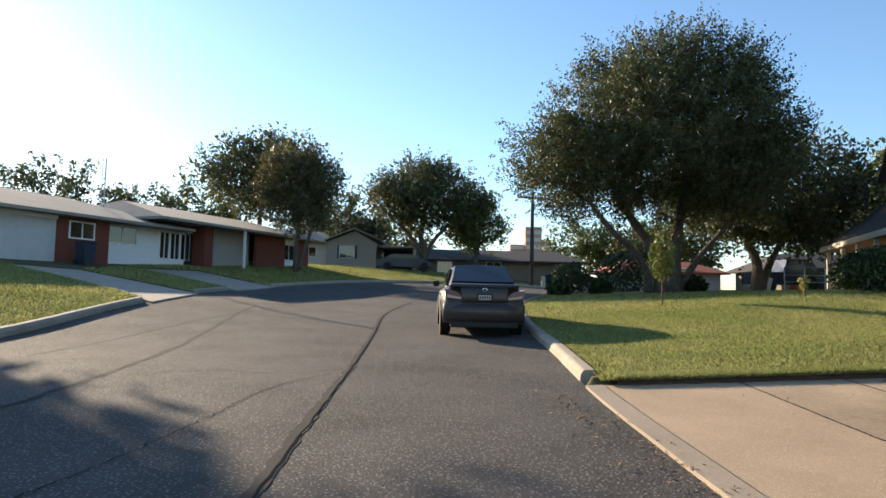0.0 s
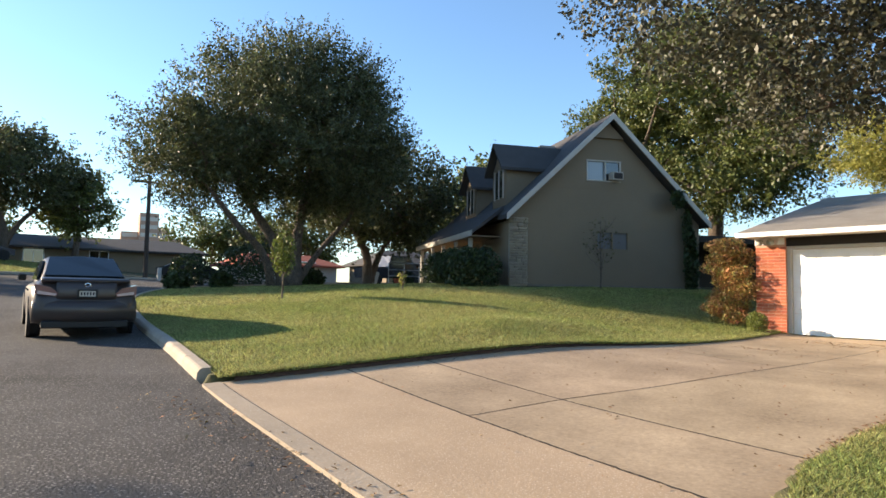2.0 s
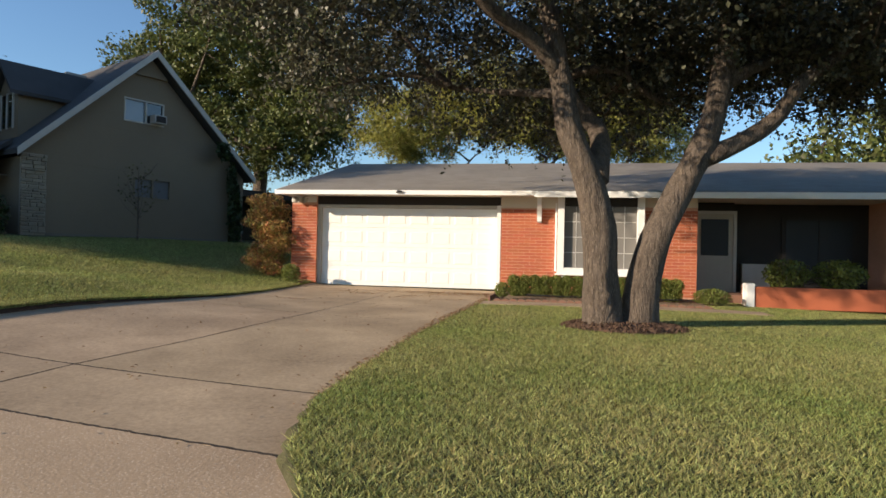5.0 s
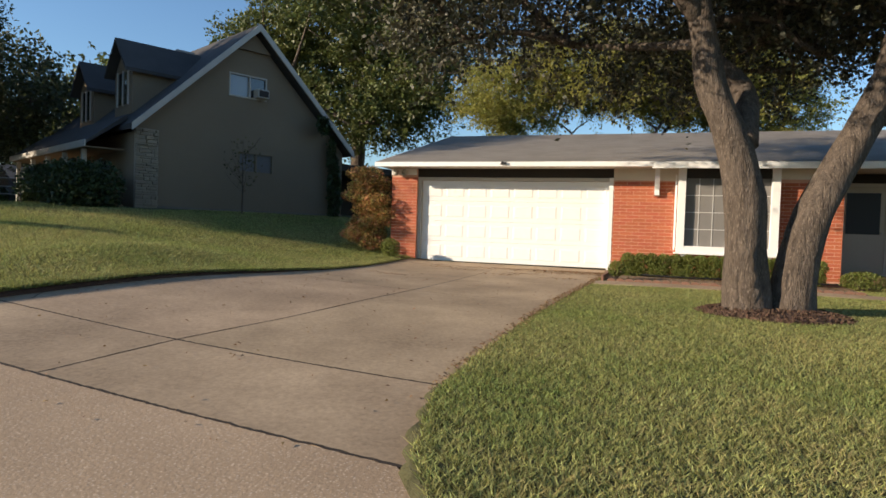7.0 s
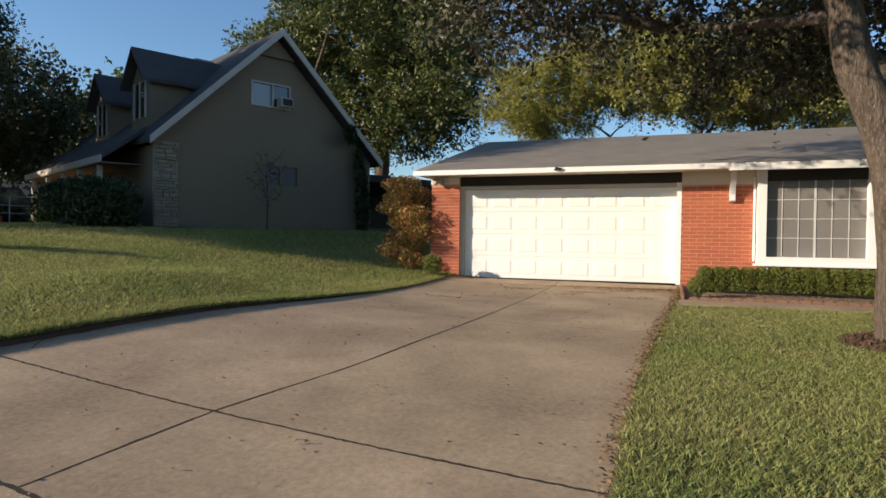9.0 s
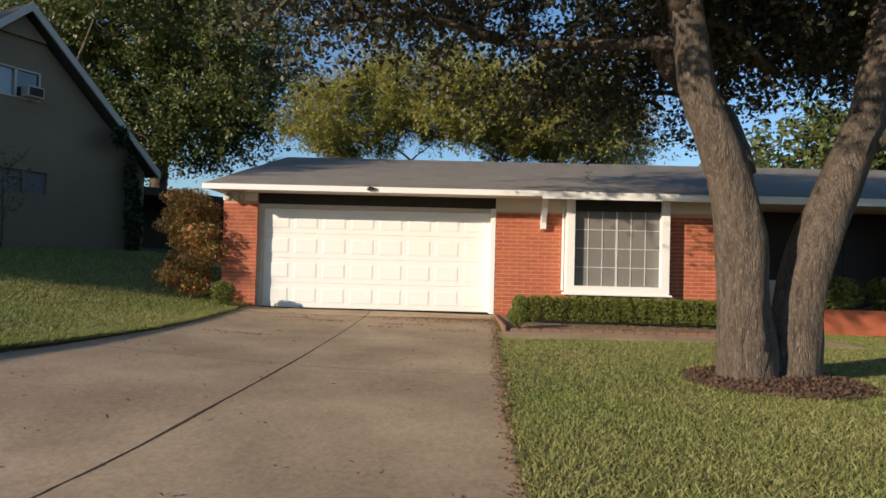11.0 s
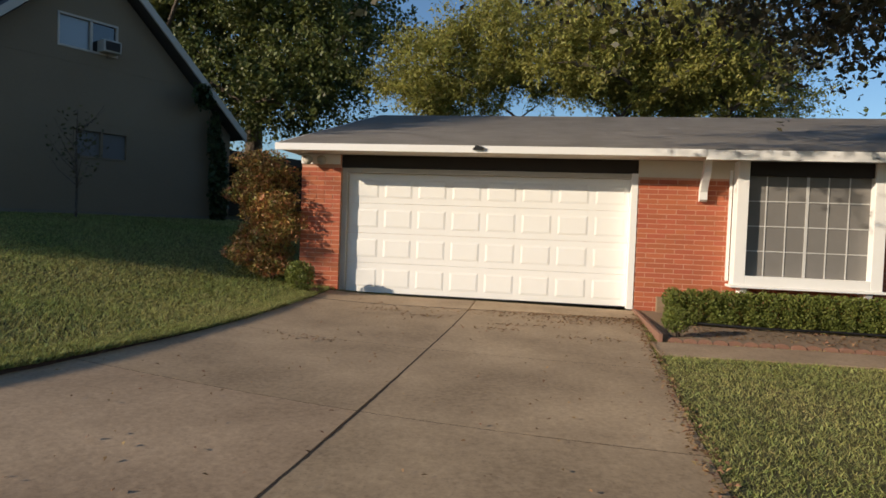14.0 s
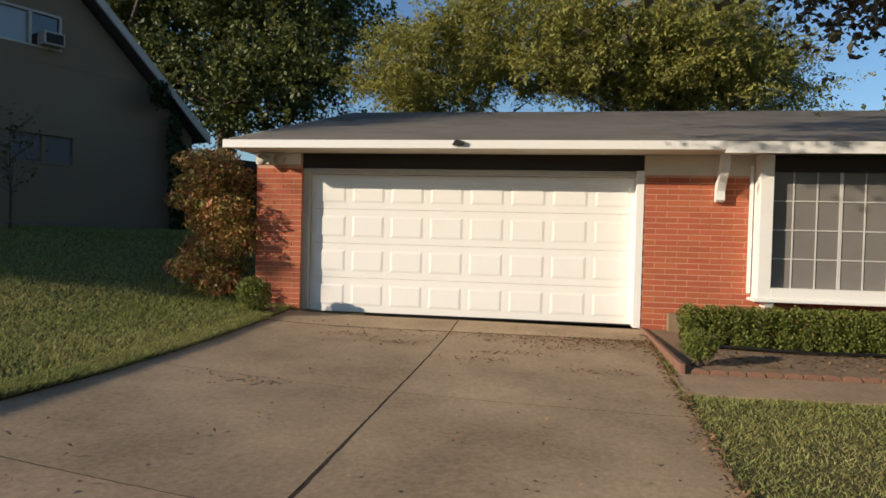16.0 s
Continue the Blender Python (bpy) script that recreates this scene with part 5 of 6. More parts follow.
def sedan():
    heading = -6.0
    car = thing("car", "dark grey sedan parked at the kerb, seen from behind", "car", pose(5.84, 6.75, crown_height(5.8, 7.9) - 0.035, 1.3, 0, heading) @ Matrix.Diagonal((0.975, 1.0, 1.055, 1.0)))
    # stations: y, half width, sill z, belt z, deck z
    st = [(0.0, 0.72, 0.42, 0.62, 0.66), (0.06, 0.82, 0.3, 0.78, 0.84), (0.22, 0.87, 0.24, 0.9, 1.02), (0.5, 0.9, 0.22, 0.93, 1.05), (1.0, 0.91, 0.2, 0.93, 1.03), (2.0, 0.91, 0.2, 0.91, 0.98),
          (3.2, 0.91, 0.2, 0.88, 0.96), (3.8, 0.9, 0.22, 0.84, 0.95), (4.4, 0.86, 0.24, 0.72, 0.82), (4.7, 0.74, 0.3, 0.6, 0.68), (4.8, 0.6, 0.38, 0.52, 0.56)]
    bm = bmesh.new()
    rings = []
    for y, w, s, b, d in st:
        half = [(0.0, s), (w * 0.75, s), (w * 0.96, s + 0.08), (w, s + (b - s) * 0.45), (w * 0.985, b - 0.06), (w * 0.93, b), (w * 0.8, d - 0.012), (0.0, d)]
        pts = half + [(-x, z) for x, z in half[-2:0:-1]]
        rings.append([bm.verts.new((x, y, z)) for x, z in pts])
    for a, b in zip(rings, rings[1:]):
        for i in range(len(a)):
            bm.faces.new((a[i], a[(i + 1) % len(a)], b[(i + 1) % len(a)], b[i]))
    bm.faces.new(rings[0]), bm.faces.new(rings[-1][::-1])
    bmesh.ops.recalc_face_normals(bm, faces=bm.faces)
    body = part("body", bm, CAR_PAINT, car, smooth=True)
    # cabin
    bm = bmesh.new()
    rings = []
    for y, wb, zb, wt, zt in ((0.5, 0.74, 0.98, 0.7, 1.04), (0.95, 0.76, 0.95, 0.60, 1.27), (1.45, 0.77, 0.95, 0.585, 1.425), (2.1, 0.77, 0.95, 0.6, 1.46), (2.8, 0.77, 0.95, 0.585, 1.43), (3.3, 0.76, 0.93, 0.62, 1.22), (3.75, 0.74, 0.9, 0.7, 0.97)):
        pts = [(wb, zb), (wt + 0.04, zt - 0.06), (wt - 0.06, zt - 0.012), (0, zt), (-wt + 0.06, zt - 0.012), (-wt - 0.04, zt - 0.06), (-wb, zb)]
        rings.append([bm.verts.new((x, y, z)) for x, z in pts])
    for a, b in zip(rings, rings[1:]):
        for i in range(len(a) - 1):
            bm.faces.new((a[i], a[i + 1], b[i + 1], b[i]))
    bm.faces.new(rings[0]), bm.faces.new(rings[-1][::-1])
    bmesh.ops.recalc_face_normals(bm, faces=bm.faces)
    part("roof", bm, CAR_PAINT, car, smooth=True)

    def pane(corners, label, lift):
        b = bmesh.new()
        lift = Vector(lift)
        vs = [b.verts.new(Vector(c) + lift) for c in corners]
        us = [b.verts.new(Vector(c)) for c in corners]
        b.faces.new(vs)
        for i in range(len(vs)):
            b.faces.new((vs[i], us[i], us[(i + 1) % len(vs)], vs[(i + 1) % len(vs)]))
        bmesh.ops.recalc_face_normals(b, faces=b.faces)
        part("window", b, CAR_GLASS, car, label)
    pane([(-0.68, 0.56, 1.05), (0.68, 0.56, 1.05), (0.575, 1.33, 1.385), (0, 1.36, 1.412), (-0.575, 1.33, 1.385)], "dark rear window", (0, -0.035, 0.055))
    pane([(-0.66, 3.72, 0.99), (0.66, 3.72, 0.99), (0.55, 2.9, 1.385), (0, 2.88, 1.42), (-0.55, 2.9, 1.385)], "dark windscreen", (0, 0.022, 0.03))
    for s in (-1, 1):
        pane([(s * 0.772, 1.0, 1.0), (s * 0.775, 3.25, 0.99), (s * 0.652, 2.75, 1.355), (s * 0.645, 1.5, 1.355)], "dark side windows", (s * 0.02, 0, 0.008))
        t = part("tail_light", one_prism([(s * 0.84, 0.78), (s * 0.5, 0.745), (s * 0.48, 0.80), (s * 0.6, 0.9), (s * 0.85, 0.95)], 1, 0.0, 0.24), TAIL_RED, car, "red tail light")
        part("lens", one_prism([(s * 0.8, 0.785), (s * 0.52, 0.755), (s * 0.5, 0.79), (s * 0.8, 0.84)], 1, -0.008, 0.0), TAIL_CLEAR, t, "clear reversing lens")
        m = part("mirror", one_box(s * 0.9 if s > 0 else -1.06, 1.06 if s > 0 else -0.9, 2.98, 3.1, 0.96, 1.1, 0.03), CAR_PAINT, car)
        part("mirror_glass", one_box(s * 0.93 if s > 0 else -1.04, 1.04 if s > 0 else -0.93, 2.972, 2.98, 0.98, 1.08), CAR_GLASS, m)
        for y in (2.3, 1.35):
            part("door_handle", one_box(min(s * 0.895, s * 0.93), max(s * 0.895, s * 0.93), y, y + 0.2, 0.8, 0.83, 0.008), CAR_PAINT, car)
        for y in (0.98, 3.75):
            b = bmesh.new()
            tube(b, [(s * 0.68, y, 0.33), (s * 0.70, y, 0.33), (s * 0.87, y, 0.33), (s * 0.89, y, 0.33)], [0.29, 0.33, 0.33, 0.29], 28)
            wheel = part("wheel", b, RUBBER, car, "black tyre", True)
            b = bmesh.new()
            tube(b, [(s * 0.86, y, 0.33), (s * 0.9, y, 0.33), (s * 0.905, y, 0.33)], [0.2, 0.2, 0.05], 20)
            part("rim", b, GALV, wheel, "alloy rim")
            # wheel arch
            b = bmesh.new()
            tube(b, [(s * 0.86, y, 0.34), (s * 0.918, y, 0.34)], [0.375, 0.37], 28)
            part("wheel_arch", b, BLACK, car, "dark wheel arch")
    part("rear_bumper", bowed([(0.1, 0.28), (-0.03, 0.31), (-0.08, 0.4), (-0.09, 0.52), (-0.07, 0.62), (-0.02, 0.67), (0.1, 0.69)], 0.87, 0.16), CAR_PAINT, car, "grey rear bumper", True)
    part("bumper_underside", one_box(-0.72, 0.72, -0.03, 0.3, 0.2, 0.33, 0.02), BLACK, car, "black lower bumper")
    plate = part("licence_plate", one_box(-0.17, 0.17, -0.04, -0.008, 0.72, 0.87, 0.004), BLACK, car, "framed licence plate")
    part("plate_face", one_box(-0.135, 0.135, -0.044, -0.04, 0.748, 0.842), TRIM_GREY, plate, "pale plate face")
    for x in (-0.1, -0.05, 0.0, 0.05, 0.1):
        part("plate_mark", one_box(x - 0.013, x + 0.013, -0.046, -0.044, 0.77, 0.82), TRUCK_BLUE, plate)
    part("boot_lid", bowed([(0.12, 0.68), (0.0, 0.69), (-0.012, 0.76), (-0.005, 0.86), (0.015, 0.95), (0.05, 1.0), (0.3, 1.04)], 0.5, 0.02), CAR_PAINT, car, "boot lid", True)
    part("boot_spoiler", bowed([(0.34, 0.96), (0.06, 0.985), (0.02, 1.015), (0.05, 1.045), (0.34, 1.068)], 0.74, 0.09), CAR_PAINT, car, "boot lid lip", True)
    bm = bmesh.new()
    tube(bm, [(0.045 * math.cos(a), -0.005, 0.945 + 0.032 * math.sin(a)) for a in np.linspace(0, 6.2832, 17)], [0.008] * 17, 6)
    part("badge", bm, CHROME, car, "small chrome badge")
    part("shark_fin", one_prism([(1.5, 1.43), (1.62, 1.47), (1.66, 1.43)], 0, -0.015, 0.015), BLACK, car)
    part("exhaust", one_tube([(0.5, -0.02, 0.24), (0.5, 0.3, 0.25)], [0.03, 0.03], 10), CHROME, car)


sedan()

# ---- across the street ----


def simple_window(h, x0, x1, y, z0, z1, label="dark window"):
    f = part("window", one_box(x0, x1, y - 0.03, y, z0, z1), DARK_GLASS, h, label)
    for a, b, c, d in ((x0 - 0.06, x0, z0 - 0.06, z1 + 0.06), (x1, x1 + 0.06, z0 - 0.06, z1 + 0.06), ((x0 + x1) / 2 - 0.02, (x0 + x1) / 2 + 0.02, z0, z1), (x0, x1, z0 - 0.06, z0), (x0, x1, z1, z1 + 0.06)):
        part("frame", one_box(a, b, y - 0.06, y, c, d), WHITE, f)


def hip_roof(h, x0, x1, y0, y1, z0, z1, inset, material=None, label="grey shingle roof"):
    b = bmesh.new()
    ym = (y0 + y1) / 2
    v = [b.verts.new(p) for p in ((x0, y0, z0), (x1, y0, z0), (x1, y1, z0), (x0, y1, z0), (x0 + inset, ym, z1), (x1 - inset, ym, z1))]
    lo = [b.verts.new((q.co.x, q.co.y, z0 - 0.14)) for q in v[:4]]
    for f in ((v[0], v[1], v[5], v[4]), (v[1], v[2], v[5]), (v[2], v[3], v[4], v[5]), (v[3], v[0], v[4]), lo[::-1]):
        b.faces.new(f)
    for i in range(4):
        b.faces.new((lo[i], lo[(i + 1) % 4], v[(i + 1) % 4], v[i]))
    bmesh.ops.recalc_face_normals(b, faces=b.faces)
    part("roof", b, material or SHINGLE, h, label)


def far_ranch():
    h = thing("ranch_house", "long low ranch house of brick and white boards, in shade", "house", pose(-12.1, 20.9, 1.75, 0, 0, 60.2))
    H = 2.3
    part("wall", one_box(-3, 0.3, 0, 0.2, -0.6, H), WHITE, h)
    part("garage_door", one_box(0.3, 3.9, 0.1, 0.16, -0.1, 2.05), CERAMIC, h, "white garage door")
    part("wall", one_box(0.3, 3.9, 0, 0.2, 2.05, H), WHITE, h)
    part("wall", one_box(3.9, 6.6, 0, 0.2, -0.6, H), FAR_BRICK, h, "red brick wall")
    simple_window(h, 4.5, 5.7, 0, 1.3, 2.0)
    part("wall", one_box(6.6, 12.6, 0.5, 0.7, -0.6, H + 0.2), WHITE, h, "white board wall")
    simple_window(h, 6.9, 8.6, 0.5, 1.3, 2.1)
    for x in (10.2, 10.95, 11.7):
        simple_window(h, x, x + 0.6, 0.5, 0.7, 2.1)
    part("door", one_box(12.0, 12.55, 0.44, 0.5, 0.2, 2.2), DARK, h, "dark front door")
    part("wall", one_box(12.6, 13.3, -0.4, 0.7, -0.4, H + 0.3), FAR_BRICK, h, "red brick pier")
    part("carport_panel", one_box(13.3, 17.2, 0.2, 0.35, -0.2, H + 0.3), GREY_WALL, h, "grey carport screen")
    part("carport_post", one_box(15.1, 15.22, -1.2, -1.08, 0.0, H + 0.35), WHITE, h)
    part("wall", one_box(17.2, 20.2, -0.4, -0.2, -0.2, H + 0.4), FAR_BRICK, h)
    part("wall", one_box(20.2, 21.6, -0.2, 0.0, 0.0, H + 1.0), WHITE, h)
    simple_window(h, 20.3, 21.4, -0.2, 1.2, 2.2)
    part("wall", one_box(21.6, 23.0, -0.4, -0.2, 0.0, H + 0.4), FAR_BRICK, h)
    part("wall", one_box(-3, 23, 8.6, 8.8, -0.6, H), WHITE, h)
    part("wall", one_box(22.8, 23, -0.2, 8.6, -0.2, H + 0.4), FAR_BRICK, h)
    hip_roof(h, -3.8, 11.5, -0.75, 9.4, H + 0.05, H + 1.4, 4)
    hip_roof(h, 8.6, 23.8, -1.35, 9.6, H + 0.45, H + 1.75, 2.2)
    return h


far_ranch()
mast = thing("antenna_mast", "slender lattice radio mast behind the ranch house", "antenna", pose(-10.4, 29.8, 4.4))
for dx, dy in ((0, 0.1), (-0.09, -0.06), (0.09, -0.06)):
    part("mast_leg", one_tube([(dx, dy, -3), (dx, dy, 3.3)], [0.02, 0.02], 5), GALV, mast)
for k in range(15):
    z = -0.6 + k * 0.26
    part("mast_brace", one_tube([(0, 0.1, z), (-0.09, -0.06, z + 0.13), (0.09, -0.06, z + 0.26)], [0.01] * 3, 4), GALV, mast)


def wheelie_bin(base):
    b = thing("wheeled_bin", "dark blue wheeled rubbish bin beside the brick wall", "bin", pose(*base, 0, 0, 60))
    part("body", one_prism([(-0.24, 0.08), (0.24, 0.08), (0.3, 0.98), (-0.3, 0.98)], 1, -0.3, 0.3), BLUE_BIN, b)
    part("lid", one_box(-0.33, 0.33, -0.34, 0.34, 0.98, 1.06, 0.02), BLUE_BIN, b)
    for y in (-0.24, 0.24):
        part("wheel", one_tube([(-0.28, y - 0.03, 0.12), (-0.28, y + 0.03, 0.12)], [0.12, 0.12], 12), RUBBER, b)


wheelie_bin((-8.9, 24.2, hz(-8.9, 24.2) + 0.1))


def far_cottage():
    h = thing("cottage", "small pale brick house with low gable and carport", "house", pose(0, 56, 3.0, 0, 0, -8))
    part("wall", one_box(-3.2, 0.2, 1.0, 1.2, -0.8, 2.5), CREAM, h)
    simple_window(h, -2.4, -1.0, 1.0, 1.2, 2.1)
    part("wall", one_prism([(0.2, -0.8), (5.0, -0.8), (5.0, 2.6), (2.9, 3.7), (0.2, 2.6)], 1, 0, 0.2), GREY_WALL, h, "pale brick gable wall")
    simple_window(h, 1.5, 2.9, 0, 1.1, 2.2)
    for x in (1.28, 2.96):
        part("shutter", one_box(x, x + 0.2, -0.05, 0, 1.0, 2.3), DARK, h)
    part("wall", one_box(4.8, 5.0, 0.2, 8, -0.8, 2.6), GREY_WALL, h)
    for s, a, b in ((-1, 2.9, -0.3), (1, 2.9, 5.6)):
        part("roof", one_prism([(a, 3.85), (b, 3.85 - abs(b - a) * 0.42), (b, 3.98 - abs(b - a) * 0.42), (a, 4.0)], 1, -0.5, 8), SHINGLE, h, "grey shingle roof")
    hip_roof(h, -4.0, 1.0, 0.4, 8, 2.6, 3.9, 2)
    part("carport_roof", one_box(5.0, 9.0, 0.6, 7, 2.2, 2.4), SHINGLE, h, "flat carport roof")
    part("carport_wall", one_box(5.2, 8.6, 5.5, 5.7, -0.6, 2.2), DARK, h)
    part("carport_post", one_box(8.5, 8.8, 0.8, 1.1, -0.6, 2.2), CREAM, h)
    part("wall", one_box(-3.2, 5.0, 8.0, 8.2, -0.8, 2.6), GREY_WALL, h)


far_cottage()


def plain_house(name, label, x, y, z, turn, length, deep, eave, ridge, wall_mat, roof_mat, windows):
    h = thing(name, label, "house", pose(x, y, z, 0, 0, turn))
    for a, b, c, d in ((0, length, 0, 0.2), (0, length, deep - 0.2, deep), (0, 0.2, 0.2, deep - 0.2), (length - 0.2, length, 0.2, deep - 0.2)):
        part("wall", one_box(a, b, c, d, -1.0, eave), wall_mat, h)
    hip_roof(h, -0.6, length + 0.6, -0.7, deep + 0.7, eave + 0.1, ridge, 2.0, roof_mat, "low shingle roof")
    for w in windows:
        simple_window(h, w, w + 1.3, 0, 0.9, 1.9)
    return h


# grey walls take the darker taupe siding to stand for their shade
plain_house("bungalow", "grey bungalow behind the parked car", 8.5, 52.0, 1.9, -7, 15, 8, 2.0, 3.3, SIDING, DARK_SHINGLE, (2, 6.5))
plain_house("bungalow", "low building with a red roof beyond the oaks", 25.5, 46.5, 1.6, -7, 9, 7, 1.5, 2.7, PALE_WALL, RED_ROOF, (1.5, 5.5))
plain_house("bungalow", "dark roofed house behind the corner lot", 33.8, 36.5, 1.3, -10, 13, 8, 1.9, 3.3, SIDING, DARK_SHINGLE, (2, 6))


def tower():
    h = thing("apartment_tower", "distant tan apartment tower with stepped blocks", "building", pose(71, 247, 0, 0, 0, -12))
    for x0, x1, y0, top in ((0, 6.5, 0, 29), (6.5, 10.5, 2, 24), (10.5, 15, 3, 20), (-6, 0, 4, 22)):
        part("wall", one_box(x0, x1, y0, y0 + 14, 0, top), TOWER_WALL, h)
        z = 8.0
        while z < top - 1.5:
            part("window_band", one_box(x0 + 0.4, x1 - 0.4, y0 - 0.15, y0, z, z + 1.5), PALE_WALL, h, "pale balcony band")
            z += 3.0


tower()
pole = thing("utility_pole", "dark wooden utility pole across the street", "pole", pose(16.2, 40.4, hz(16.2, 40.4)))
part("pole", one_tube([(0, 0, -0.5), (0, 0, 3.6), (0.02, 0, 7.2)], [0.16, 0.14, 0.12], 12), POLE_WOOD, pole)
part("crossarm", one_box(-1.1, 1.1, -0.06, 0.06, 6.7, 6.85), POLE_WOOD, pole)
wires = thing("overhead_wires", "thin overhead cables between the houses", "cable")
for dz in (0.0, 0.35, 0.8):
    a, b = Vector((16.2, 40.4, 7.0 + dz)), Vector((60, 30, 7.4 + dz))
    part("cable", one_tube([a.lerp(b, t) - Vector((0, 0, 1.2 * 4 * t * (1 - t) * 0.5)) for t in np.linspace(0, 1, 12)], [0.015] * 12, 4), BLACK, wires)
bin2 = thing("utility_box", "small pale utility post beside the pole", "utility box", pose(17.0, 40.0, hz(17, 40)))
part("post", one_box(-0.12, 0.12, -0.12, 0.12, -0.2, 0.9, 0.02), PALE_WALL, bin2)
sign = thing("marker_stake", "small white leaning stake at the lawn edge", "stake", pose(12.6, 24.0, hz(12.6, 24.0) + 0.1, 0, 28, 0))
part("stake", one_box(-0.05, 0.05, -0.02, 0.02, -0.2, 0.45), CERAMIC, sign)


def parked_far(name, label, x, y, z, turn, tall, paint, pickup=False):
    c = thing(name, label, "car", pose(x, y, z, 0, 0, turn))
    if pickup:
        out = [(0, 0.45), (5.2, 0.45), (5.3, 1.0), (3.9, 1.15), (3.3, tall), (1.9, tall), (1.7, 1.2), (0, 1.15)]
    else:
        out = [(0, 0.35), (4.5, 0.35), (4.55, 0.75), (3.6, 0.95), (2.9, tall), (1.3, tall), (0.5, 1.0), (0, 0.9)]
    part("body", one_prism(out, 1, -0.85, 0.85), paint, c)
    part("window", one_prism([(out[4][0] + 0.1, tall - 0.1), (out[3][0] - 0.25, 1.05), (out[6][0] + 0.3, 1.1), (out[5][0], tall - 0.1)], 1, -0.87, 0.87), CAR_GLASS, c)
    for px in (0.9, 3.9):
        for s in (-0.8, 0.8):
            part("wheel", one_tube([(px, s - 0.1, 0.36), (px, s + 0.1, 0.36)], [0.36, 0.36], 16), RUBBER, c)


parked_far("pickup_truck", "dark blue pickup truck parked beyond the lawn", 26.4, 29.2, hz(28, 29), -8, 1.95, TRUCK_BLUE, True)
parked_far("car", "dark car parked far across the street", 17.6, 42.6, hz(18, 42), -10, 1.4, BLACK)
parked_far("car", "dark car parked under the far trees", 4.8, 47, hz(6, 47), -4, 1.4, TRUCK_BLUE)

trailer = thing("trailer_frame", "galvanised trailer rails standing beyond the lawn", "trailer", pose(24.6, 23.4, hz(25, 23.4) + 0.1, 0, 0, -10))
for x in (0, 1.0, 2.0, 3.0):
    part("upright", one_tube([(x, 0, 0), (x, 0, 1.25)], [0.03, 0.03], 6), GALV, trailer)
for z in (0.5, 0.85, 1.25):
    part("rail", one_tube([(0, 0, z), (1.5, 0, z), (3.0, 0, z)], [0.025] * 3, 6), GALV, trailer)
bucket = thing("white_board", "white boards leaning beside the trailer", "board", pose(22.9, 22.4, hz(22.9, 22.4) + 0.1, 0, 14, 0))
part("board", one_box(-0.18, 0.18, -0.02, 0.02, 0, 0.75), CERAMIC, bucket)
pot = thing("flower_pot", "terracotta flower pot at the porch end", "pot", pose(23.8, 21.5, hz(23.8, 21.5) + 0.1))
part("pot", one_tube([(0, 0, 0), (0, 0, 0.3), (0, 0, 0.36)], [0.14, 0.2, 0.22], 14), RED_ROOF, pot)

# ---- far trees and shrubs ----
for i, (x, y, z, r, hgt, lm) in enumerate(((-30, 70, 3, 6.8, 9.0, LEAF_OAK), (-22, 72, 3, 4.4, 7.0, LEAF_OAK), (-16, 78, 3, 5.2, 9.5, LEAF_BROAD), (1.5, 66, 3, 5, 6.5, LEAF_OAK), (31, 68, 2, 5, 5.5, LEAF_BROAD),
                                             (35, 62, 2, 5, 5.5, LEAF_OAK), (36, 58, 1.5, 5, 5.8, LEAF_BROAD), (7, 76, 2, 6, 6.5, LEAF_BROAD), (-2, 78, 3, 6, 7.0, LEAF_OAK), (45, 46, 1.5, 5, 6.5, LEAF_OAK), (38.5, 30, 1.3, 3.6, 7.4, LEAF_BROAD), (48, 30, 1.3, 5, 7, LEAF_OAK))):
    tree("far_tree", "distant leafy neighbourhood tree", (x, y, min(z, hz(x, y)) - 0.1), [([(0, 0, 0), (0.1, 0, hgt * 0.4), (0.2, 0, hgt * 0.7)], (0.25, 0.1))],
         [(0, 0, hgt * 0.85, r, r, hgt * 0.5), (r * 0.5, 0, hgt * 0.65, r * 0.6, r * 0.6, hgt * 0.35)], 110, 60, 0.6, 0.24, lm, 200 + i, limbs=16)
for i, (x, y, r) in enumerate(((18.5, 29.5, 1.5), (20.0, 31.0, 1.7), (16.2, 31.5, 1.2), (11.9, 20.5, 0.5), (13.4, 19.6, 0.45), (17.6, 19.6, 0.5), (26.3, 24.2, 0.6))):
    bush("shrub", "dark shrub at the far edge of the lawn", (x, y, float(lawn_height(x, y)[0]) - 0.1), [(0, 0, r * 0.8, r, r, r * 0.85)], 1400, 0.12, LEAF_HEDGE, 300 + i, 8)
# tree beyond the left edge of the street, whose shade falls on the road
tree("street_tree", "leafy street tree shading the road", (-14.8, 18.0, hz(-14.8, 18.0)), [([(0, 0, 0), (0, 0, 3), (0.3, 0, 4.6)], (0.22, 0.1))],
     [(0, 0, 5.4, 2.5, 2.5, 1.3)], 130, 60, 0.6, 0.24, LEAF_OAK, 401, limbs=24)

# ---- joints and cracks of the driveway ----
JOINT = mat("joint_filler", (0.028, 0.021, 0.016), (0.06, 0.044, 0.034), scale=6, fine=40, rough=1, bump=0.4)


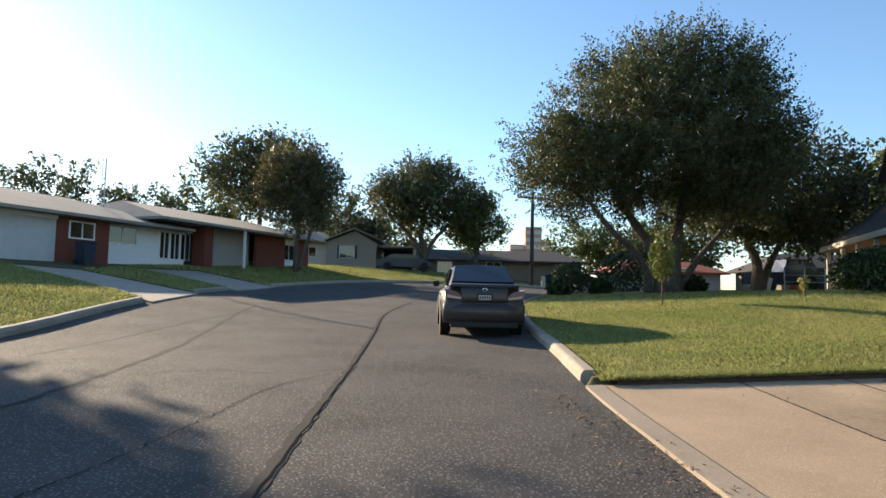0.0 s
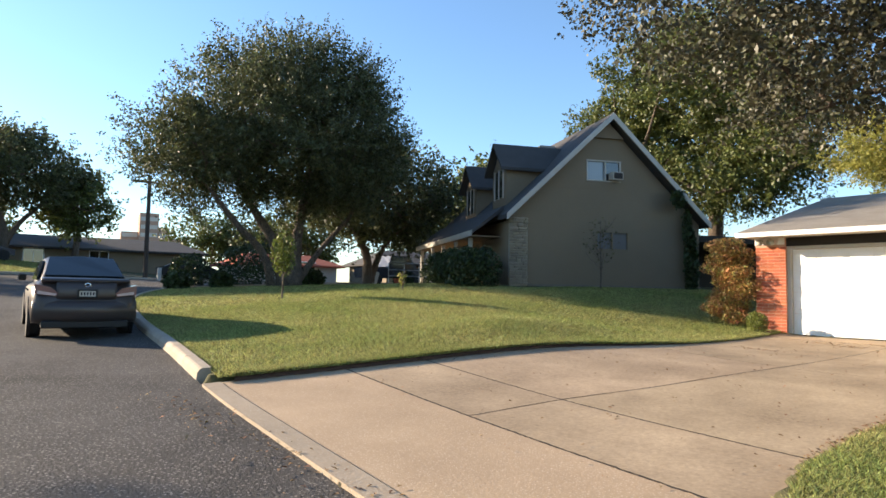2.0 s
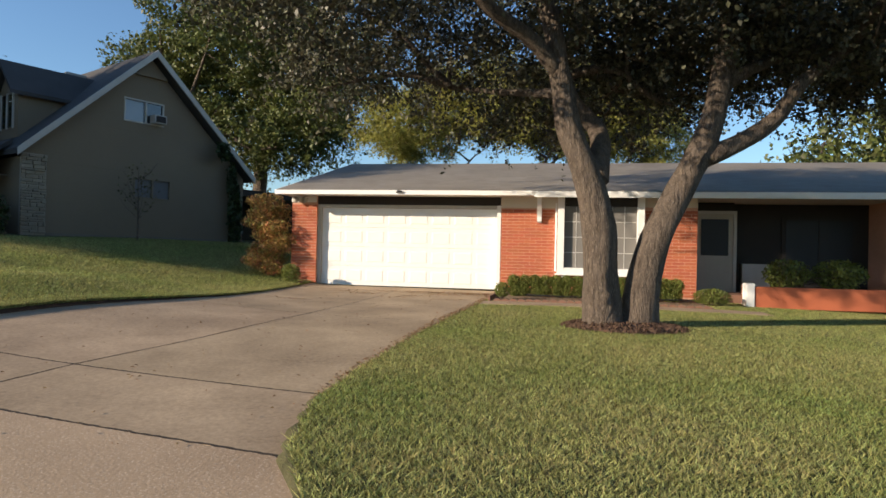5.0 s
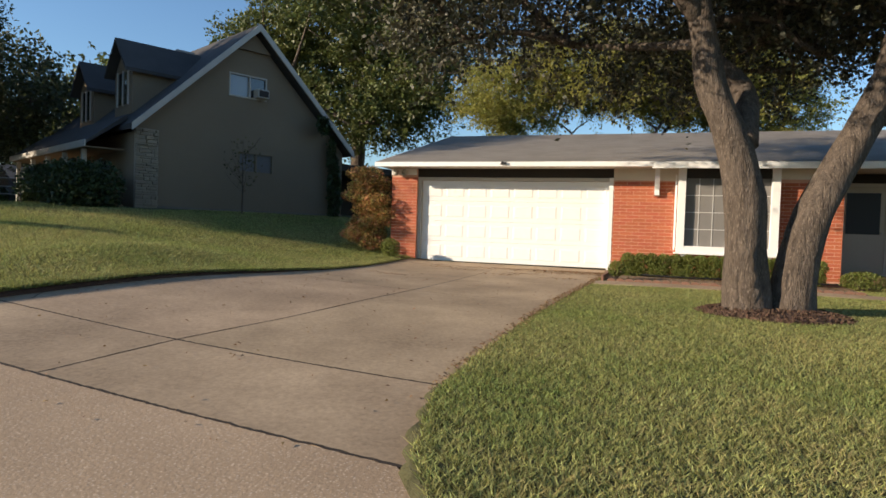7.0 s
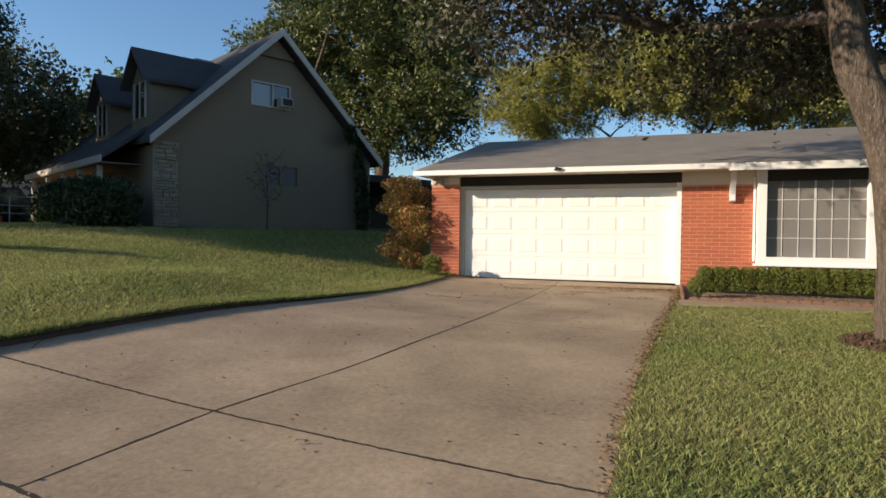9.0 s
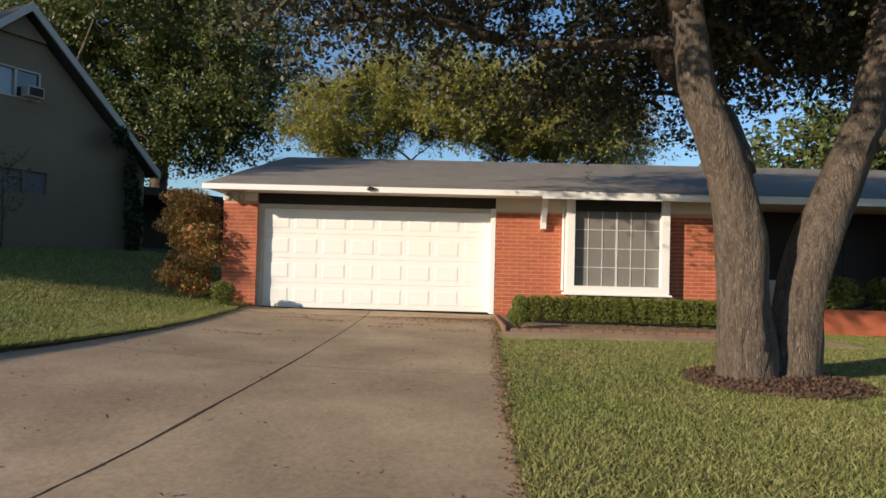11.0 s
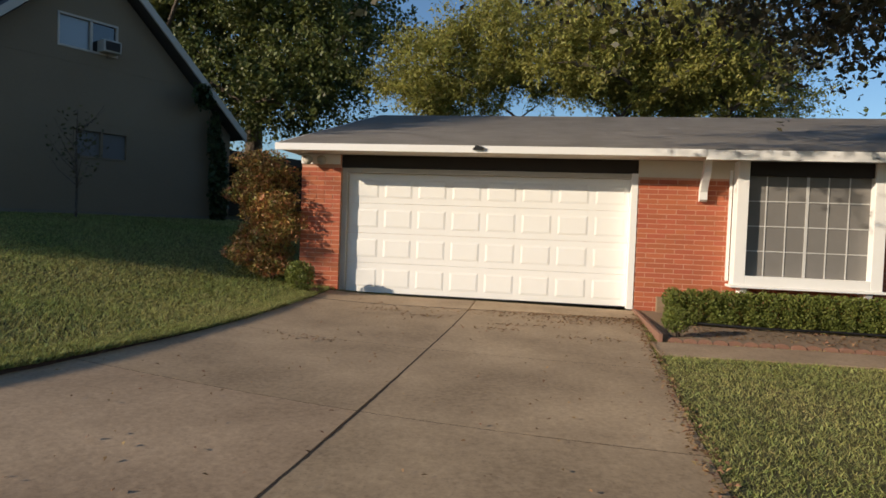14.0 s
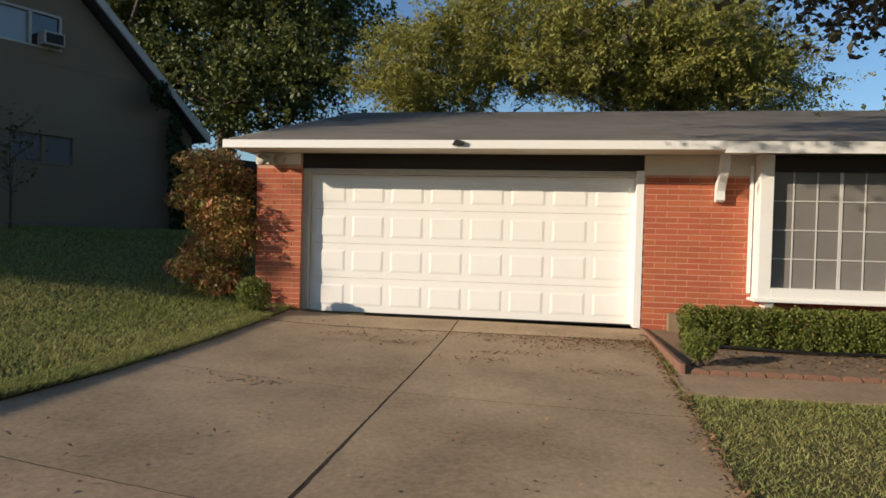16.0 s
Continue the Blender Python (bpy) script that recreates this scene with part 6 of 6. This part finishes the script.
def joint_line(pts, width, seed, lift=0.0215):
    rg = np.random.default_rng(seed)
    b = bmesh.new()
    c = curve(pts, int(30 + 25 * len(pts)))
    d = np.gradient(c, axis=0)
    d /= np.hypot(*d.T)[:, None]
    prev = None
    for p, t in zip(c, d):
        n = np.array([-t[1], t[0]])
        j = rg.normal(0, width * 0.12)
        wa, wb = width * rg.uniform(0.35, 0.62), width * rg.uniform(0.35, 0.62)
        row = [b.verts.new((*q, hz(*q) + lift)) for q in (p + n * (wa + j), p - n * (wb - j))]
        if prev:
            b.faces.new((prev[0], prev[1], row[1], row[0]))
        prev = row
    part("joint", b, JOINT, driveway, "dark joint filler")


mid_y = lambda x: float(np.interp(x, [7.4, 8.76, 10.4, 12.4, 16, 19], [-1.91, -1.94, -2.19, -2.31, -2.36, -2.42]))
for xm, lean, w in ((7.41, 0.15, 0.03), (8.78, 0.115, 0.026), (13.66, 0.115, 0.007), (16.1, 0.1, 0.007), (19.05, 0.0, 0.03)):
    lo, hi = edge_y(DRIVE_R, xm - 0.4), edge_y(DRIVE_L, xm + 0.3)
    joint_line([(xm + lean * (y + 1.85), y) for y in np.linspace(lo, hi, 5)], w, int(xm * 10))
joint_line([(x, mid_y(x)) for x in [7.42, 8.76, 10.4, 12.4, 16, 19]], 0.017, 77)
joint_line([(9.35, 0.55), (9.7, 0.75), (10.0, 0.68), (10.3, 0.82)], 0.012, 78)

# ---- fallen leaves ----


def litter(name, label, pts, size, seed):
    rg = np.random.default_rng(seed)
    z = height(pts[:, 0], pts[:, 1]) + 0.038
    c = np.column_stack([pts, z])
    a = rg.uniform(0, 6.283, len(c))
    s = size * rg.uniform(0.5, 1.3, len(c))
    d = np.stack([np.cos(a), np.sin(a), rg.normal(0, 0.25, len(c))], 1) * s[:, None]
    e = np.stack([-np.sin(a), np.cos(a), rg.normal(0, 0.25, len(c))], 1) * (s * 0.45)[:, None]
    up = np.array([0, 0, 0.008])
    v = np.stack([c - d, c + e + up, c + d, c - e + up], 1).reshape(-1, 3)
    tagged(new(name, bulk(name, v, 4, DRY_LEAF)), label, "fallen leaves", kind="stuff")


rg = np.random.default_rng(17)
xs = rg.uniform(6.8, 19.8, 460)
litter("fallen_leaves", "dry brown leaves scattered on the driveway", np.column_stack([xs, [rg.uniform(edge_y(DRIVE_R, x) + 0.05, edge_y(DRIVE_L, x) - 0.05) for x in xs]]), 0.018, 18)
xs = 19.0 - np.abs(rg.normal(0, 0.28, 900))
litter("leaf_drift", "drift of dry leaves before the garage door", np.column_stack([xs, -4.95 + np.abs(rg.normal(0, 1.5, 900))]), 0.02, 19)
xs = rg.uniform(8, 19.5, 1500)
litter("leaf_drift", "dry leaves along the lawn edge of the driveway", np.column_stack([xs, [edge_y(DRIVE_R, x) + rg.normal(0.02, 0.05) for x in xs]]), 0.02, 20)
spots = np.array([(18.2, -1.9), (17.9, -3.2), (18.3, -3.9), (17.5, -2.9), (18.5, -1.2), (17.2, -4.3), (16.0, -1.0)])[rg.integers(0, 7, 330)]
litter("leaf_drift", "small heaps of dry leaves and twigs on the driveway", spots + rg.normal(0, 1, (330, 2)) * (0.07, 0.22), 0.022, 23)
litter("leaf_drift", "dry leaves lying in the planting bed", np.column_stack([rg.uniform(17.7, 19.0, 900), rg.uniform(-9.6, -5.2, 900)]), 0.024, 21)
litter("leaf_drift", "dry leaves in the street gutter", np.column_stack([rg.normal(0, 0.15, 160) + 5.35, rg.uniform(-4, 1, 160)]) + np.column_stack([0.13 * rg.uniform(-1, 1, 160), np.zeros(160)]), 0.025, 22)
debris = thing("crushed_litter", "small pale scrap lying on the asphalt", "litter", pose(4.62, -2.75, crown_height(4.6, -2.75) + 0.01))
bm = bmesh.new()
bmesh.ops.create_icosphere(bm, subdivisions=2, radius=0.05)
for v in bm.verts:
    v.co *= 1 + 0.5 * noise.noise(v.co * 30)
    v.co.z *= 0.4
part("scrap", bm, DRY_LEAF, debris)

# ---- grass ----


def grass(name, label, region, count, tall, wide, seed, keep):
    """Single bent blades standing on the lawn."""
    rg = np.random.default_rng(seed)
    x, y = rg.uniform(region[0], region[1], count), rg.uniform(region[2], region[3], count)
    ok = keep(x, y)
    x, y = x[ok], y[ok]
    n = len(x)
    z = lawn_height(x, y) - 0.01
    a, b = rg.uniform(0, 6.283, n), rg.uniform(0, 6.283, n)
    patch = 0.75 + 0.5 * np.sin(x * 1.3 + np.sin(y * 0.9) * 2) * np.sin(y * 1.1 + np.sin(x * 0.7) * 2)
    h = tall * rg.uniform(0.5, 1.25, n) * (0.8 + 0.25 * patch)
    lean = h * rg.uniform(0.3, 1.7, n)
    w = wide * rg.uniform(0.6, 1.3, n)
    p = np.stack([x, y, z], 1)
    side = np.stack([np.cos(a), np.sin(a), np.zeros(n)], 1) * w[:, None]
    tip = p + np.stack([np.cos(b) * lean, np.sin(b) * lean, h], 1)
    v = np.stack([p - side, p + side, tip], 1).reshape(-1, 3)
    tagged(new(name, bulk(name, v, 3, GRASS)), label, "grass", kind="stuff")


def off_paving(x, y):
    out = ~(inside(x, y, ROAD_POLY_WIDE) | inside(x, y, DRIVE_EDGE) | inside(x, y, WALKWAY) | inside(x, y, BED) | inside(x, y, HOUSE))
    return out & (np.hypot(x - OAK[0], y - OAK[1]) > 0.8)


ROAD_POLY_WIDE = np.vstack([RIGHT + (0.17, 0), LEFT[::-1] - (0.17, 0)])
DRIVE_EDGE = np.array(DRIVE_L + [(x, y) for x, y in DRIVE_R[::-1]])
grass("front_lawn_grass", "dense green lawn grass before the brick house", (4.6, 12.5, -12, -4.4), 400000, 0.043, 0.007, 601, off_paving)
grass("front_lawn_grass", "dense green lawn grass before the brick house", (12.5, 19.5, -15, -4.5), 290000, 0.04, 0.006, 602, off_paving)
grass("corner_lawn_grass", "sunlit lawn grass on the rising corner lot", (6.0, 14, 0.3, 10), 270000, 0.06, 0.0095, 603, off_paving)
grass("corner_lawn_grass", "sunlit lawn grass on the rising corner lot", (14, 21, 0.1, 8), 130000, 0.06, 0.010, 604, off_paving)
grass("corner_lawn_grass", "sunlit lawn grass on the rising corner lot", (7.5, 26, 8, 22), 190000, 0.07, 0.014, 605, lambda x, y: off_paving(x, y) & ((x - 23.45) * -0.19 + (y - 7.7) * 0.98 + 0 * x > -99) & ~((x > 19) & (y > 7.4)))
def near_left_edge(x, y):
    e = np.interp(x, [p[0] for p in DRIVE_L], [p[1] for p in DRIVE_L])
    return (y > e - 0.015) & (y < e + 0.26)


def lawn_edge():
    """The cut turf edge along the driveway, soil under the grass, its shade painted dark."""
    rg = np.random.default_rng(71)
    xs = np.arange(6.35, 19.4, 0.09)
    e = np.interp(xs, [p[0] for p in DRIVE_L], [p[1] for p in DRIVE_L])
    b = bmesh.new()
    prev = None
    for x, y in zip(xs, e):
        j, k = rg.normal(0, 0.012), rg.normal(0, 0.008)
        top = float(lawn_height(x, y + 0.05)[0])
        row = [b.verts.new(p) for p in ((x, y + j - 0.01, hz(x, y) - 0.03), (x, y + j, top - 0.045 + k), (x, y + j + 0.035, top - 0.012 + k), (x, y + 0.34, float(lawn_height(x, y + 0.34)[0]) + 0.004), (x, y + 0.36, top - 0.3))]
        if prev:
            for i in range(4):
                b.faces.new((prev[i], row[i], row[i + 1], prev[i + 1]))
        prev = row
    bmesh.ops.recalc_face_normals(b, faces=b.faces)
    tagged(link_bm("lawn_edge", b, MULCH), "cut turf edge along the driveway, its shade put into a dark colour", "lawn edge", kind="structure")


lawn_edge()


grass("lawn_fringe", "shaggy grass fringe overhanging the driveway edge", (6.3, 19.2, 0.1, 1.6), 300000, 0.06, 0.0065, 607, near_left_edge)
grass("side_lawn_grass", "shaded lawn grass between the two houses", (21, 27, 0.9, 8), 70000, 0.06, 0.012, 609, off_paving)
grass("far_lawn_grass", "bright lawn grass across the street", (-12, -2.6, 2, 20), 150000, 0.08, 0.014, 606, lambda x, y: off_paving(x, y) & ~inside(x, y, LEFT_DRIVES[0]))
grass("far_lawn_grass", "lawn grass across the street", (-8, 12, 20, 52), 150000, 0.1, 0.03, 608, lambda x, y: off_paving(x, y) & ~inside(x, y, LEFT_DRIVES[0]) & ~inside(x, y, LEFT_DRIVES[1]))

# ---- bricks of the walls ----
for wall, y0, y1, z0, z1, x in todo:
    bricks(wall, y0, y1, z0, z1, x)
